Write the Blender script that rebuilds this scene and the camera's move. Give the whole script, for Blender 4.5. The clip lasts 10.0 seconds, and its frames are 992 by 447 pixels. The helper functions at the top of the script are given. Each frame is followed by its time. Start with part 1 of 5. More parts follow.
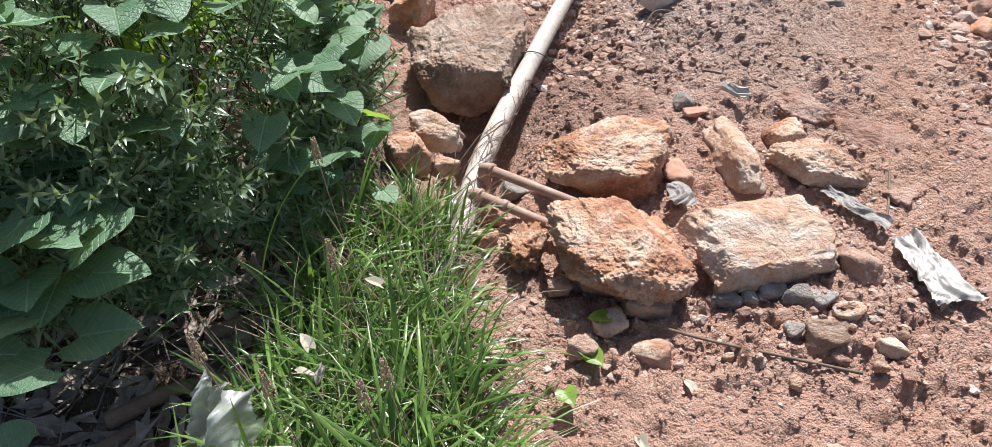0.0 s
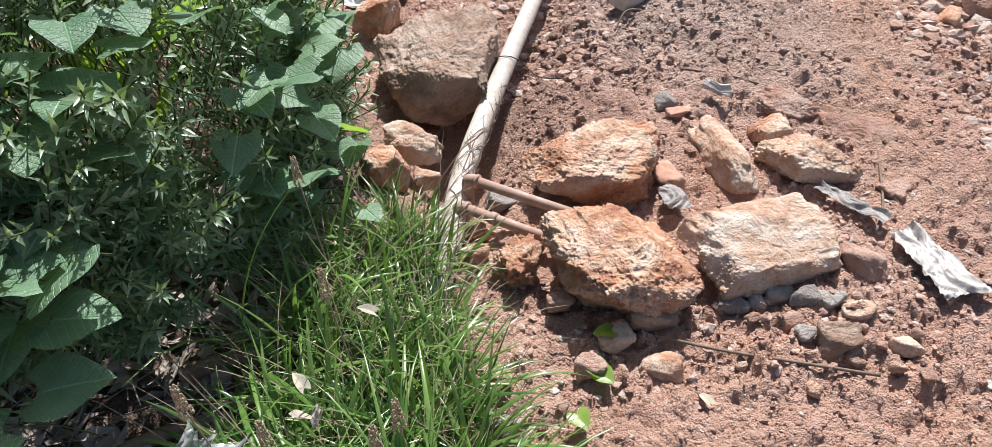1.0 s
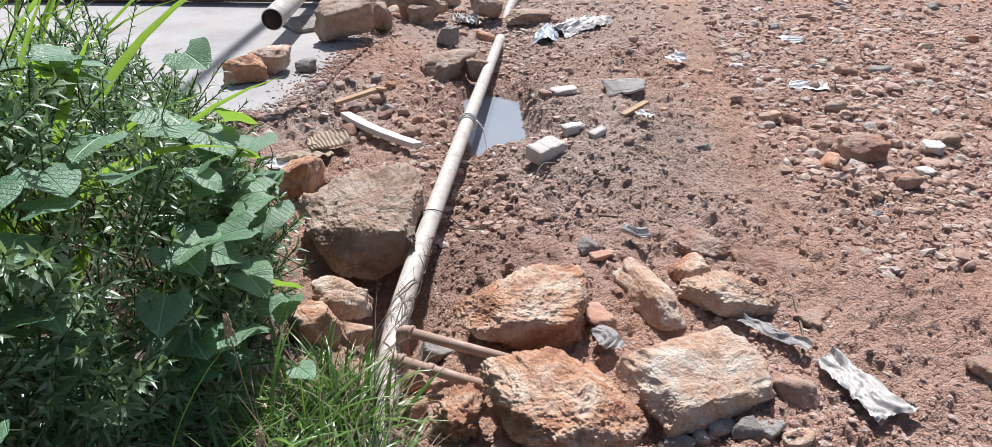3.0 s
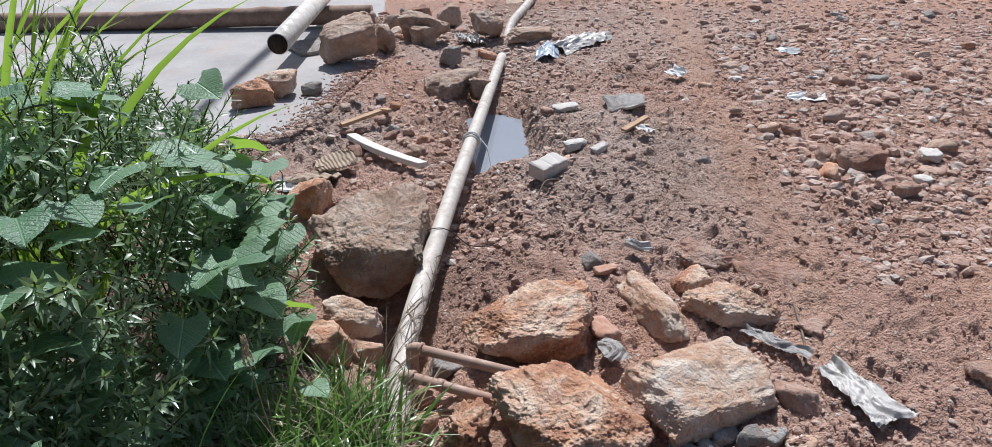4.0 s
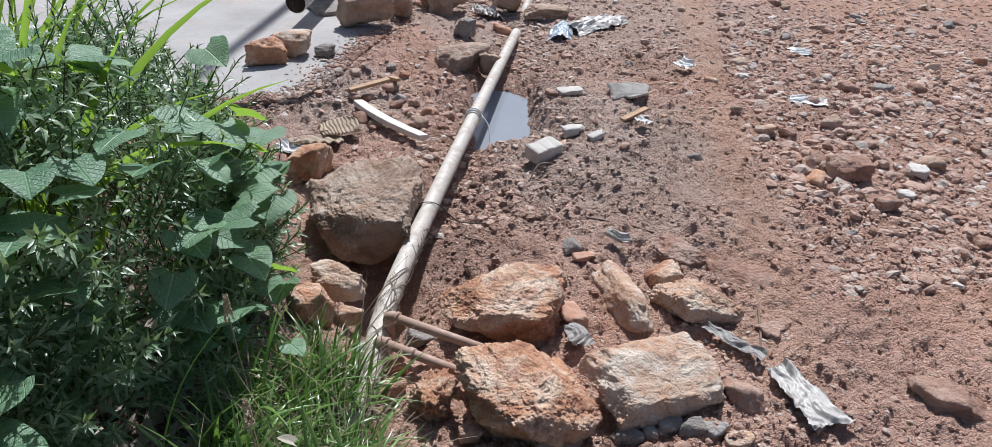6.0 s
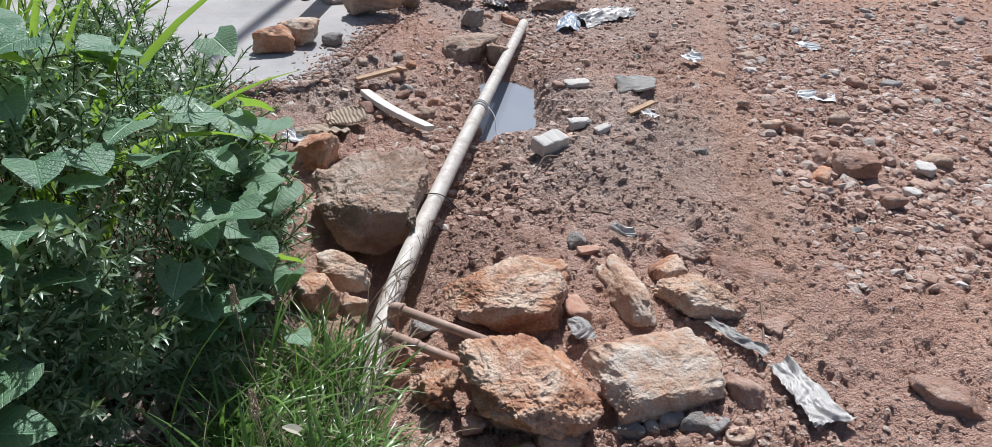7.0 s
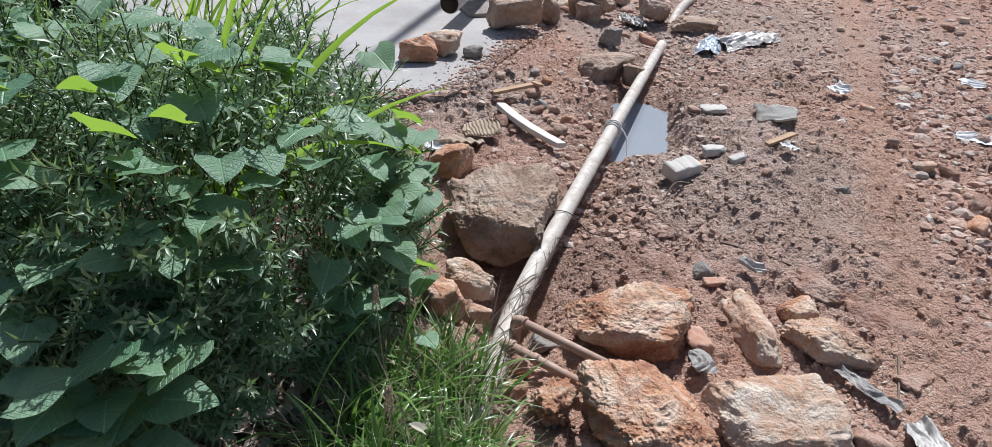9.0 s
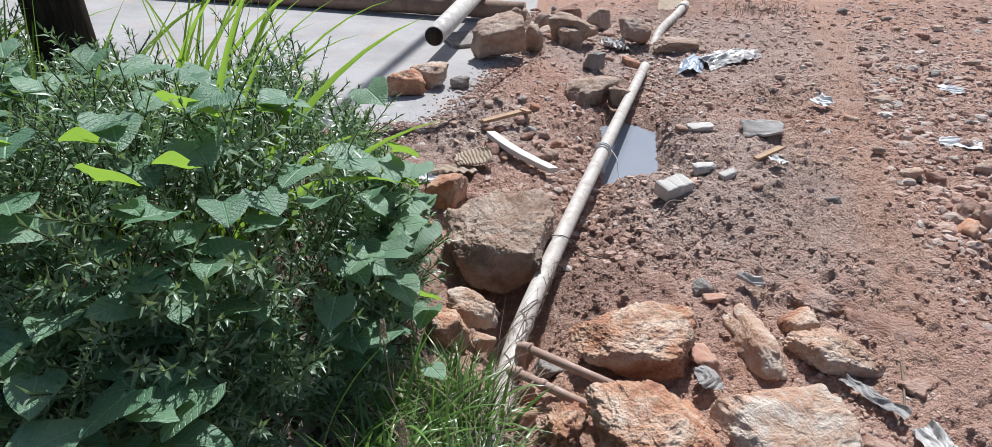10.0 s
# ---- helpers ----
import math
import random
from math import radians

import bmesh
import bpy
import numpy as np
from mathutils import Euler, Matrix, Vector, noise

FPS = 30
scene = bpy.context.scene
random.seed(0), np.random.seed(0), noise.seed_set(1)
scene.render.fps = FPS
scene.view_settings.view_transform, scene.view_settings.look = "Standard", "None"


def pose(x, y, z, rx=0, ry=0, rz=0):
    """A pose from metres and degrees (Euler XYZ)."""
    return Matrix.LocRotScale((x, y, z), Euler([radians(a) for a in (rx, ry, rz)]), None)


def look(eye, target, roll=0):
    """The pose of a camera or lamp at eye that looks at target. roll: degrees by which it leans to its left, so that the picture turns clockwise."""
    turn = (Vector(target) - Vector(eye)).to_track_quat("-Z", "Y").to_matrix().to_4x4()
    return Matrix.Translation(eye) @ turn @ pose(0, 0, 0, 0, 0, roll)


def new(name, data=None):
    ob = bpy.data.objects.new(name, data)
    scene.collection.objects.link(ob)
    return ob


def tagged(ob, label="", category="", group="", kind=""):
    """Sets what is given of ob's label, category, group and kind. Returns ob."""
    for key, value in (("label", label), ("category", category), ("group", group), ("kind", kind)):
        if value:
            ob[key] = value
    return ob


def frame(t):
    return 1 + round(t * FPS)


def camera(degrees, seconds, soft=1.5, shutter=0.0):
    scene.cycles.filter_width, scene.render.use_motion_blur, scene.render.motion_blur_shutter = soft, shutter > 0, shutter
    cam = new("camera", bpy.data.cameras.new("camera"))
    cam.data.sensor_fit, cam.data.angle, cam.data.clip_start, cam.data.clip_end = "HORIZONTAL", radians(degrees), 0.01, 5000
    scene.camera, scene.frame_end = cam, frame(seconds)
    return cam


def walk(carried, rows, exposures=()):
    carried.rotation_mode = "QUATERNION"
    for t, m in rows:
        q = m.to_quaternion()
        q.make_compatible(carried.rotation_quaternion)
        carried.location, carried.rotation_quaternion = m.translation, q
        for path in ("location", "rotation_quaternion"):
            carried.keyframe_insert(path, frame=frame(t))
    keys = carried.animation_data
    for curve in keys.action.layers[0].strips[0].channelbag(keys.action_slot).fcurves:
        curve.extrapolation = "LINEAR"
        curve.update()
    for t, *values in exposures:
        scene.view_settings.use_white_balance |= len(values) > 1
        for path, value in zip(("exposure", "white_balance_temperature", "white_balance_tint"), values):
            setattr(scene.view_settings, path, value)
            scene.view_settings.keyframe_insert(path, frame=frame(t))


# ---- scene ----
cam = camera(69.0, 10.0, soft=0.6)
# seconds, place, yaw to the left, pitch up, lean
ROWS = [
    (0.0, 0.005, 0.001, 1.495, 1.17, -41.19, -2.13),
    (0.5, -0.077, 0.092, 1.436, -2.92, -42.56, -1.30),
    (1.0, -0.091, 0.106, 1.441, -3.44, -40.86, -1.95),
    (1.5, -0.119, 0.106, 1.444, -4.26, -40.50, -1.40),
    (2.0, -0.142, 0.114, 1.439, -3.29, -39.92, -1.74),
    (2.5, -0.134, 0.126, 1.430, -9.77, -30.74, 0.44),
    (2.7, -0.139, 0.117, 1.425, -11.28, -29.44, 0.63),
    (4.0, -0.153, 0.047, 1.467, -11.25, -27.55, -1.57),
    (4.5, -0.154, 0.049, 1.482, -10.17, -28.63, -1.84),
    (5.0, -0.141, 0.051, 1.484, -11.75, -29.60, -1.70),
    (5.2, -0.149, 0.022, 1.498, -12.39, -29.90, 1.19),
    (6.3, -0.056, -0.049, 1.581, -9.27, -30.59, 3.36),
    (6.5, -0.068, -0.040, 1.568, -8.26, -32.25, 3.68),
    (7.0, -0.076, -0.048, 1.587, -9.93, -31.09, 3.58),
    (7.5, -0.069, -0.066, 1.599, -8.84, -29.83, 2.59),
    (8.0, -0.002, -0.098, 1.626, -6.67, -28.53, 2.39),
    (8.5, -0.084, -0.093, 1.634, -1.54, -28.88, 4.36),
    (9.0, -0.134, -0.077, 1.636, 0.61, -30.80, 3.22),
    (9.5, -0.169, -0.085, 1.662, -0.21, -28.38, 5.48),
    (10.0, -0.164, -0.092, 1.649, -0.18, -28.67, 0.65),
]
# the camera darkens and cools its picture once it tilts up
EXPOSURES = [(0.0, 0.57, 6350, 11), (2.0, 0.57, 6350, 11), (2.7, 0.46, 6200, 10), (4.0, 0.08, 5950, 9), (8.0, 0.09, 5950, 8), (10.0, 0.17, 5950, 8)]
walk(cam, [(t, pose(x, y, z, 0, 0, yaw) @ pose(0, 0, 0, 90 + pitch) @ pose(0, 0, 0, 0, 0, lean)) for t, x, y, z, yaw, pitch, lean in ROWS], EXPOSURES)

# ---- light ----
SUN_TO = Vector((0.13, 0.60, 0.79)).normalized()
world = bpy.data.worlds.new("sky")
scene.world = world
world.use_nodes = True
wn, wl = world.node_tree.nodes, world.node_tree.links
sky = wn.new("ShaderNodeTexSky")
sky.sky_type = "NISHITA"
sky.sun_disc = False
sky.sun_elevation = math.asin(SUN_TO.z)
sky.sun_rotation = math.atan2(SUN_TO.x, SUN_TO.y)
sky.air_density, sky.dust_density, sky.ozone_density = 1.0, 2.5, 1.0
wl.new(sky.outputs[0], wn["Background"].inputs[0])
wn["Background"].inputs[1].default_value = 0.075
sun = new("sun", bpy.data.lights.new("sun", "SUN"))
sun.data.energy, sun.data.angle, sun.data.color = 5.0, radians(0.6), (1.0, 0.965, 0.935)
sun.matrix_world = look(SUN_TO * 30, (0, 0, 0))


# ---- materials ----
class Nodes:
    """A small wrapper that adds nodes to a new material."""

    def __init__(self, name, rough=0.8, spec=0.3, metal=0.0):
        self.mat = bpy.data.materials.new(name)
        self.mat.use_nodes = True
        self.tree = self.mat.node_tree
        self.bsdf = self.tree.nodes["Principled BSDF"]
        self.bsdf.inputs["Roughness"].default_value = rough
        self.bsdf.inputs["Specular IOR Level"].default_value = spec
        self.bsdf.inputs["Metallic"].default_value = metal
        self.coord = self.tree.nodes.new("ShaderNodeTexCoord").outputs["Object"]

    def add(self, kind, **settings):
        n = self.tree.nodes.new(kind)
        for k, v in settings.items():
            setattr(n, k, v)
        return n

    def link(self, a, b):
        self.tree.links.new(a, b)

    def value(self, v, sock):
        if isinstance(v, (int, float)):
            sock.default_value = v
        elif isinstance(v, tuple):
            sock.default_value = (*v, 1.0)[:len(sock.default_value)]
        else:
            self.link(v, sock)

    def noise(self, scale, detail=6.0, rough=0.6, distort=0.0, at=None):
        n = self.add("ShaderNodeTexNoise")
        n.inputs["Scale"].default_value, n.inputs["Detail"].default_value = scale, detail
        n.inputs["Roughness"].default_value, n.inputs["Distortion"].default_value = rough, distort
        self.link(at or self.coord, n.inputs["Vector"])
        return n.outputs["Fac"]

    def cells(self, scale, feature="F1", at=None):
        n = self.add("ShaderNodeTexVoronoi", feature=feature)
        n.inputs["Scale"].default_value = scale
        self.link(at or self.coord, n.inputs["Vector"])
        return n.outputs["Distance"]

    def chips(self, scale, at=None):
        """Small cells: the way to the nearest middle, and two random numbers for each cell."""
        n = self.add("ShaderNodeTexVoronoi")
        n.inputs["Scale"].default_value = scale
        self.link(at or self.coord, n.inputs["Vector"])
        sep = self.add("ShaderNodeSeparateColor")
        self.link(n.outputs["Color"], sep.inputs[0])
        return n.outputs["Distance"], sep.outputs[0], sep.outputs[1]

    def math(self, op, a, b=0.0):
        n = self.add("ShaderNodeMath", operation=op)
        self.value(a, n.inputs[0])
        self.value(b, n.inputs[1])
        return n.outputs[0]

    def span(self, v, lo, hi, to_lo=0.0, to_hi=1.0):
        n = self.add("ShaderNodeMapRange")
        for k, x in enumerate((v, lo, hi, to_lo, to_hi)):
            self.value(x, n.inputs[k])
        return n.outputs[0]

    def mix(self, fac, a, b, blend="MIX"):
        n = self.add("ShaderNodeMix", data_type="RGBA", blend_type=blend)
        self.value(fac, n.inputs["Factor"])
        self.value(a, n.inputs[6])
        self.value(b, n.inputs[7])
        return n.outputs[2]

    def ramp(self, fac, *stops):
        n = self.add("ShaderNodeValToRGB")
        while len(n.color_ramp.elements) < len(stops):
            n.color_ramp.elements.new(0.5)
        for e, (p, c) in zip(n.color_ramp.elements, stops):
            e.position, e.color = p, (*c, 1.0)
        self.link(fac, n.inputs[0])
        return n.outputs[0]

    def random(self):
        return self.add("ShaderNodeObjectInfo").outputs["Random"]

    def island(self):
        return self.add("ShaderNodeNewGeometry").outputs["Random Per Island"]

    def bump(self, height, strength=0.5, distance=0.01):
        n = self.add("ShaderNodeBump")
        n.inputs["Strength"].default_value, n.inputs["Distance"].default_value = strength, distance
        self.link(height, n.inputs["Height"])
        self.link(n.outputs[0], self.bsdf.inputs["Normal"])

    def colour(self, c):
        self.value(c, self.bsdf.inputs["Base Color"])
        return self.mat


TRACK = (0.68, 0.335)  # the worn track: x at y = 0, and its slope


def soil_material():
    m = Nodes("red_soil", 0.95, 0.12)
    wide = m.noise(0.9, 4, 0.55)
    mid = m.noise(7, 6, 0.65)
    fine = m.noise(60, 5, 0.7)
    c = m.ramp(wide, (0.30, (0.52, 0.325, 0.26)), (0.50, (0.64, 0.395, 0.305)), (0.66, (0.68, 0.40, 0.28)))
    c = m.mix(m.span(mid, 0.45, 0.70, 0, 0.55), c, (0.70, 0.48, 0.385))
    c = m.mix(m.span(mid, 0.47, 0.30, 0, 0.6), c, (0.40, 0.23, 0.165))
    c = m.mix(m.span(m.noise(2.3, 5, 0.6), 0.55, 0.75, 0, 0.5), c, (0.40, 0.27, 0.21))
    c = m.mix(m.span(fine, 0.4, 0.72, 0, 0.35), c, (0.64, 0.42, 0.315))
    # darker brown earth along the trench
    sep = m.add("ShaderNodeSeparateXYZ")
    m.link(m.coord, sep.inputs[0])
    off = m.math("ABSOLUTE", m.math("SUBTRACT", m.math("SUBTRACT", sep.outputs[0], m.math("MULTIPLY", sep.outputs[1], 0.30)), -0.58))
    trench_tone = m.span(m.math("ADD", off, m.math("MULTIPLY", m.noise(3.5, 5, 0.65), 0.9)), 1.00, 0.50, 0, 0.5)
    trench_tone = m.math("MULTIPLY", trench_tone, m.span(sep.outputs[1], 1.7, 2.3, 0, 1))
    c = m.mix(trench_tone, c, (0.19, 0.135, 0.11))
    c = m.mix(m.span(m.noise(1.7, 4, 0.6, 0.6), 0.58, 0.70, 0, 0.5), c, (0.48, 0.235, 0.125))
    # paler grey-brown spoil heaped beside the trench and swept against the slab
    for cx, cy, rx, ry, much in ((1.15, 3.3, 0.75, 1.15, 0.75), (-0.30, 4.05, 0.55, 0.55, 0.8), (1.9, 5.9, 1.6, 1.5, 0.6), (0.5, 6.3, 0.9, 1.0, 0.6)):
        dx = m.math("POWER", m.math("DIVIDE", m.math("SUBTRACT", sep.outputs[0], cx), rx), 2.0)
        dy = m.math("POWER", m.math("DIVIDE", m.math("SUBTRACT", sep.outputs[1], cy), ry), 2.0)
        ring = m.math("ADD", m.math("ADD", dx, dy), m.math("MULTIPLY", m.noise(2.6, 5, 0.65), 1.6))
        c = m.mix(m.span(ring, 2.1, 1.0, 0, much), c, m.ramp(mid, (0.35, (0.40, 0.315, 0.265)), (0.62, (0.64, 0.525, 0.46))))
    # a worn track of fine red earth
    lane = m.math("ABSOLUTE", m.math("SUBTRACT", m.math("SUBTRACT", sep.outputs[0], m.math("MULTIPLY", sep.outputs[1], TRACK[1])), TRACK[0]))
    lane = m.span(m.math("ADD", lane, m.math("MULTIPLY", m.noise(3.2, 5, 0.6), 0.35)), 0.42, 0.22, 0, 0.6)
    c = m.mix(m.math("MULTIPLY", lane, m.span(sep.outputs[1], 1.2, 1.8, 0, 1)), c, m.ramp(mid, (0.35, (0.56, 0.33, 0.23)), (0.65, (0.70, 0.46, 0.34))))
    # darker brown earth under the weeds and the grass
    wild = m.math("ADD", sep.outputs[0], m.math("MULTIPLY", m.noise(4, 4, 0.6), 0.3))
    wild = m.math("MULTIPLY", m.span(wild, -0.10, -0.30, 0, 0.85), m.span(sep.outputs[1], 3.5, 2.9, 0, 1))
    rough = m.math("MULTIPLY", m.noise(1.1, 5, 0.65), 1.4)
    wild = m.math("MULTIPLY", wild, m.span(m.math("SUBTRACT", sep.outputs[1], rough), -0.9, -0.2, 0, 1))
    wild = m.math("MULTIPLY", wild, m.span(m.math("ADD", sep.outputs[0], rough), -2.6, -1.9, 0, 1))
    c = m.mix(m.math("MULTIPLY", wild, m.span(m.math("ADD", sep.outputs[0], m.math("MULTIPLY", sep.outputs[1], 0.25)), 0.28, 0.10, 0, 1)), c, (0.25, 0.19, 0.145))
    c = m.mix(m.span(m.noise(130, 4, 0.75), 0.48, 0.66, 0.0, 0.34), c, (0.22, 0.135, 0.10))
    # grit of mixed colours bedded in the earth
    lift = 0.0
    for scale, share, high in ((55, 0.72, 0.8), (120, 0.62, 0.5)):
        way, pick, hue = m.chips(scale)
        grit = m.math("MULTIPLY", m.span(way, 0.42, 0.34, 0, 1), m.math("GREATER_THAN", pick, share))
        grit = m.math("MULTIPLY", grit, m.span(wild, 0.2, 0.6, 0.75, 0.15))
        c = m.mix(grit, c, m.ramp(hue, (0.0, (0.30, 0.175, 0.13)), (0.35, (0.52, 0.32, 0.24)), (0.7, (0.68, 0.47, 0.37)), (1.0, (0.78, 0.68, 0.59))))
        lift = m.math("ADD", lift, m.math("MULTIPLY", grit, high))
    h = m.math("ADD", m.math("MULTIPLY", mid, 0.5), m.math("ADD", m.math("MULTIPLY", fine, 1.4), m.math("MULTIPLY", m.noise(170, 4, 0.75), 1.1)))
    h = m.math("SUBTRACT", h, m.math("ADD", m.math("MULTIPLY", m.cells(70), 1.1), m.math("MULTIPLY", m.cells(190), 0.7)))
    m.bump(m.math("ADD", h, lift), 0.85, 0.017)
    return m.colour(c)


def stone_material(name, dark, body, light, stain, gloss=0.25, lines=0.0):
    m = Nodes(name, 0.85, gloss)
    r = m.add("ShaderNodeVectorMath", operation="ADD")
    m.link(m.coord, r.inputs[0])
    shift = m.add("ShaderNodeCombineXYZ")
    for k in range(3):
        m.link(m.math("MULTIPLY", m.random(), 17.0 + 9 * k), shift.inputs[k])
    m.link(shift.outputs[0], r.inputs[1])
    at = r.outputs[0]
    a, b, f = m.noise(5, 7, 0.62, 0.8, at), m.noise(13, 6, 0.65, 0.3, at), m.noise(75, 5, 0.7, 0, at)
    c = m.ramp(a, (0.32, dark), (0.47, body), (0.62, light))
    c = m.mix(m.span(b, 0.52, 0.68, 0, 0.6), c, stain)
    c = m.mix(m.span(b, 0.46, 0.3, 0, 0.6), c, light)
    g, k = m.noise(30, 6, 0.7, 0.5, at), m.noise(150, 4, 0.75, 0, at)
    c = m.mix(m.span(g, 0.52, 0.66, 0, 0.65), c, stain)
    c = m.mix(m.span(g, 0.46, 0.34, 0, 0.40), c, light)
    c = m.mix(m.span(k, 0.55, 0.70, 0, 0.5), c, dark)
    c = m.mix(m.span(k, 0.45, 0.32, 0, 0.40), c, light)
    if lines:
        thin = m.add("ShaderNodeTexWave")
        thin.inputs["Scale"].default_value, thin.inputs["Distortion"].default_value, thin.inputs["Detail"].default_value = 3.2, 26, 5
        m.link(at, thin.inputs["Vector"])
        c = m.mix(m.span(thin.outputs["Fac"], 0.86, 0.99, 0, lines), c, (0.80, 0.72, 0.62))
    h = m.math("ADD", m.math("MULTIPLY", b, 1.6), m.math("ADD", m.math("MULTIPLY", g, 1.0), m.math("ADD", m.math("MULTIPLY", f, 0.4), m.math("MULTIPLY", k, 0.12))))
    m.bump(h, 0.9, 0.022)
    return m.colour(c)


def gravel_material():
    m = Nodes("gravel_stone", 0.9, 0.2)
    c = m.ramp(m.island(), (0.0, (0.34, 0.205, 0.155)), (0.3, (0.48, 0.32, 0.25)), (0.7, (0.58, 0.42, 0.345)), (0.92, (0.56, 0.48, 0.42)), (1.0, (0.72, 0.66, 0.60)))
    f = m.noise(55, 6, 0.7)
    c = m.mix(m.span(f, 0.45, 0.7, 0, 0.5), c, (0.50, 0.34, 0.26))
    m.bump(f, 1.0, 0.012)
    return m.colour(c)


def concrete_material(name="weathered_concrete", tone=(0.425, 0.405, 0.39)):
    m = Nodes(name, 0.88, 0.25)
    c = m.mix(m.span(m.noise(1.4, 5, 0.6), 0.4, 0.65), tone, tuple(v * 0.78 for v in tone))
    c = m.mix(m.span(m.noise(9, 6, 0.65), 0.55, 0.75, 0, 0.5), c, tuple(v * 1.2 for v in tone))
    c = m.mix(m.span(m.noise(3.1, 6, 0.7), 0.52, 0.70, 0, 0.55), c, (0.44, 0.34, 0.28))
    c = m.mix(m.span(m.noise(34, 6, 0.75), 0.52, 0.68, 0, 0.35), c, tuple(v * 0.62 for v in tone))
    m.bump(m.math("ADD", m.noise(120, 4, 0.7), m.noise(15, 5, 0.6)), 0.5, 0.004)
    return m.colour(c)


def pipe_material(name, body, dirt, amount=0.6):
    m = Nodes(name, 0.42, 0.45)
    d = m.noise(11, 7, 0.7, 0.4)
    c = m.mix(m.span(d, 0.45, 0.68, 0.0, amount), body, dirt)
    c = m.mix(m.span(m.noise(90, 4, 0.7), 0.55, 0.75, 0, 0.5 * amount), c, tuple(v * 0.5 for v in dirt))
    m.value(m.span(d, 0.4, 0.6, 0.38, 0.85), m.bsdf.inputs["Roughness"])
    m.bump(m.noise(60, 5, 0.7), 0.25, 0.003)
    return m.colour(c)


def leaf_material(name, body, pale, glow, rough=0.42, veins=0.0, share=0.35, per_island=False):
    m = Nodes(name, rough, 0.5)
    rnd = m.island() if per_island else m.random()
    c = m.mix(rnd, body, pale)
    c = m.mix(m.span(m.noise(30, 5, 0.6), 0.45, 0.75, 0, 0.35), c, tuple(v * 0.6 for v in body))
    if veins:
        sep = m.add("ShaderNodeSeparateXYZ")
        m.link(m.coord, sep.inputs[0])
        side = m.math("ABSOLUTE", sep.outputs[0])
        mid = m.span(side, 0.0, 0.0035, 1.0, 0.0)
        across = m.math("SUBTRACT", sep.outputs[1], m.math("MULTIPLY", side, 0.75))
        rib = m.math("PINGPONG", m.math("MULTIPLY", across, 1.0), 0.009)
        rib = m.span(rib, 0.0, 0.0016, 0.7, 0.0)
        both = m.math("MAXIMUM", mid, rib)
        c = m.mix(m.math("MULTIPLY", both, veins), c, tuple(min(1, v * 1.9 + 0.03) for v in pale))
        m.bump(m.math("ADD", m.math("MULTIPLY", both, -0.8), m.noise(160, 3, 0.6)), 0.7, 0.005)
    m.colour(c)
    back = m.add("ShaderNodeBsdfTranslucent")
    m.value(m.mix(0.5, glow, m.mix(1.0, c, (1.6, 1.6, 1.0), "MULTIPLY")), back.inputs["Color"])
    join = m.add("ShaderNodeMixShader")
    join.inputs[0].default_value = share
    m.link(m.bsdf.outputs[0], join.inputs[1])
    m.link(back.outputs[0], join.inputs[2])
    m.link(join.outputs[0], m.tree.nodes["Material Output"].inputs["Surface"])
    return m.mat


def plain_material(name, body, other, rough=0.7, scale=20.0, spec=0.3, bump=0.3, per_island=False, glass=0.0):
    m = Nodes(name, rough, spec)
    c = m.mix(m.span(m.noise(scale, 6, 0.65, 0.5), 0.38, 0.66), body, other)
    if per_island:
        c = m.mix(m.math("MULTIPLY", m.island(), 0.7), c, tuple(v * 0.55 for v in other))
    m.bump(m.noise(scale * 5, 4, 0.7), bump, 0.004)
    m.bsdf.inputs["Transmission Weight"].default_value = glass
    return m.colour(c)


def water_material():
    m = Nodes("sky_tinted_water", 0.03, 0.5)
    m.bsdf.inputs["IOR"].default_value = 1.33
    m.bump(m.noise(18, 3, 0.5), 0.03, 0.003)
    # grey-blue base: part of the sky's reflection is put into the colour
    return m.colour(m.mix(m.noise(4, 4), (0.22, 0.245, 0.285), (0.28, 0.30, 0.33)))


def trunk_material():
    m = Nodes("dark_bark", 0.9, 0.15)
    stretch = m.add("ShaderNodeMapping")
    stretch.inputs["Scale"].default_value = (1, 1, 0.12)
    m.link(m.coord, stretch.inputs["Vector"])
    g = m.noise(45, 7, 0.7, 0.4, stretch.outputs[0])
    m.bump(g, 0.9, 0.02)
    return m.colour(m.ramp(g, (0.35, (0.02, 0.015, 0.012)), (0.65, (0.075, 0.055, 0.042))))


SOIL = soil_material()
OCHRE = stone_material("ochre_limestone", (0.33, 0.14, 0.085), (0.62, 0.325, 0.185), (0.80, 0.63, 0.49), (0.50, 0.245, 0.17))
CREAM = stone_material("cream_limestone", (0.46, 0.23, 0.14), (0.66, 0.45, 0.32), (0.80, 0.70, 0.59), (0.58, 0.33, 0.21), lines=0.2)
BROWN = stone_material("brown_stone", (0.26, 0.17, 0.12), (0.46, 0.325, 0.245), (0.60, 0.485, 0.395), (0.43, 0.26, 0.175))
RED = stone_material("red_stone", (0.26, 0.135, 0.095), (0.44, 0.265, 0.20), (0.57, 0.41, 0.33), (0.46, 0.255, 0.165))
GREY = stone_material("grey_stone", (0.20, 0.18, 0.165), (0.33, 0.30, 0.275), (0.45, 0.42, 0.39), (0.34, 0.26, 0.21))
GRAVEL = gravel_material()
CONCRETE = concrete_material()
MORTAR = concrete_material("broken_mortar", (0.60, 0.56, 0.51))
PVC = pipe_material("dirty_pvc", (0.57, 0.52, 0.46), (0.32, 0.25, 0.20), 0.75)
PVC_THIN = pipe_material("brown_pvc", (0.42, 0.29, 0.23), (0.34, 0.20, 0.14), 0.6)
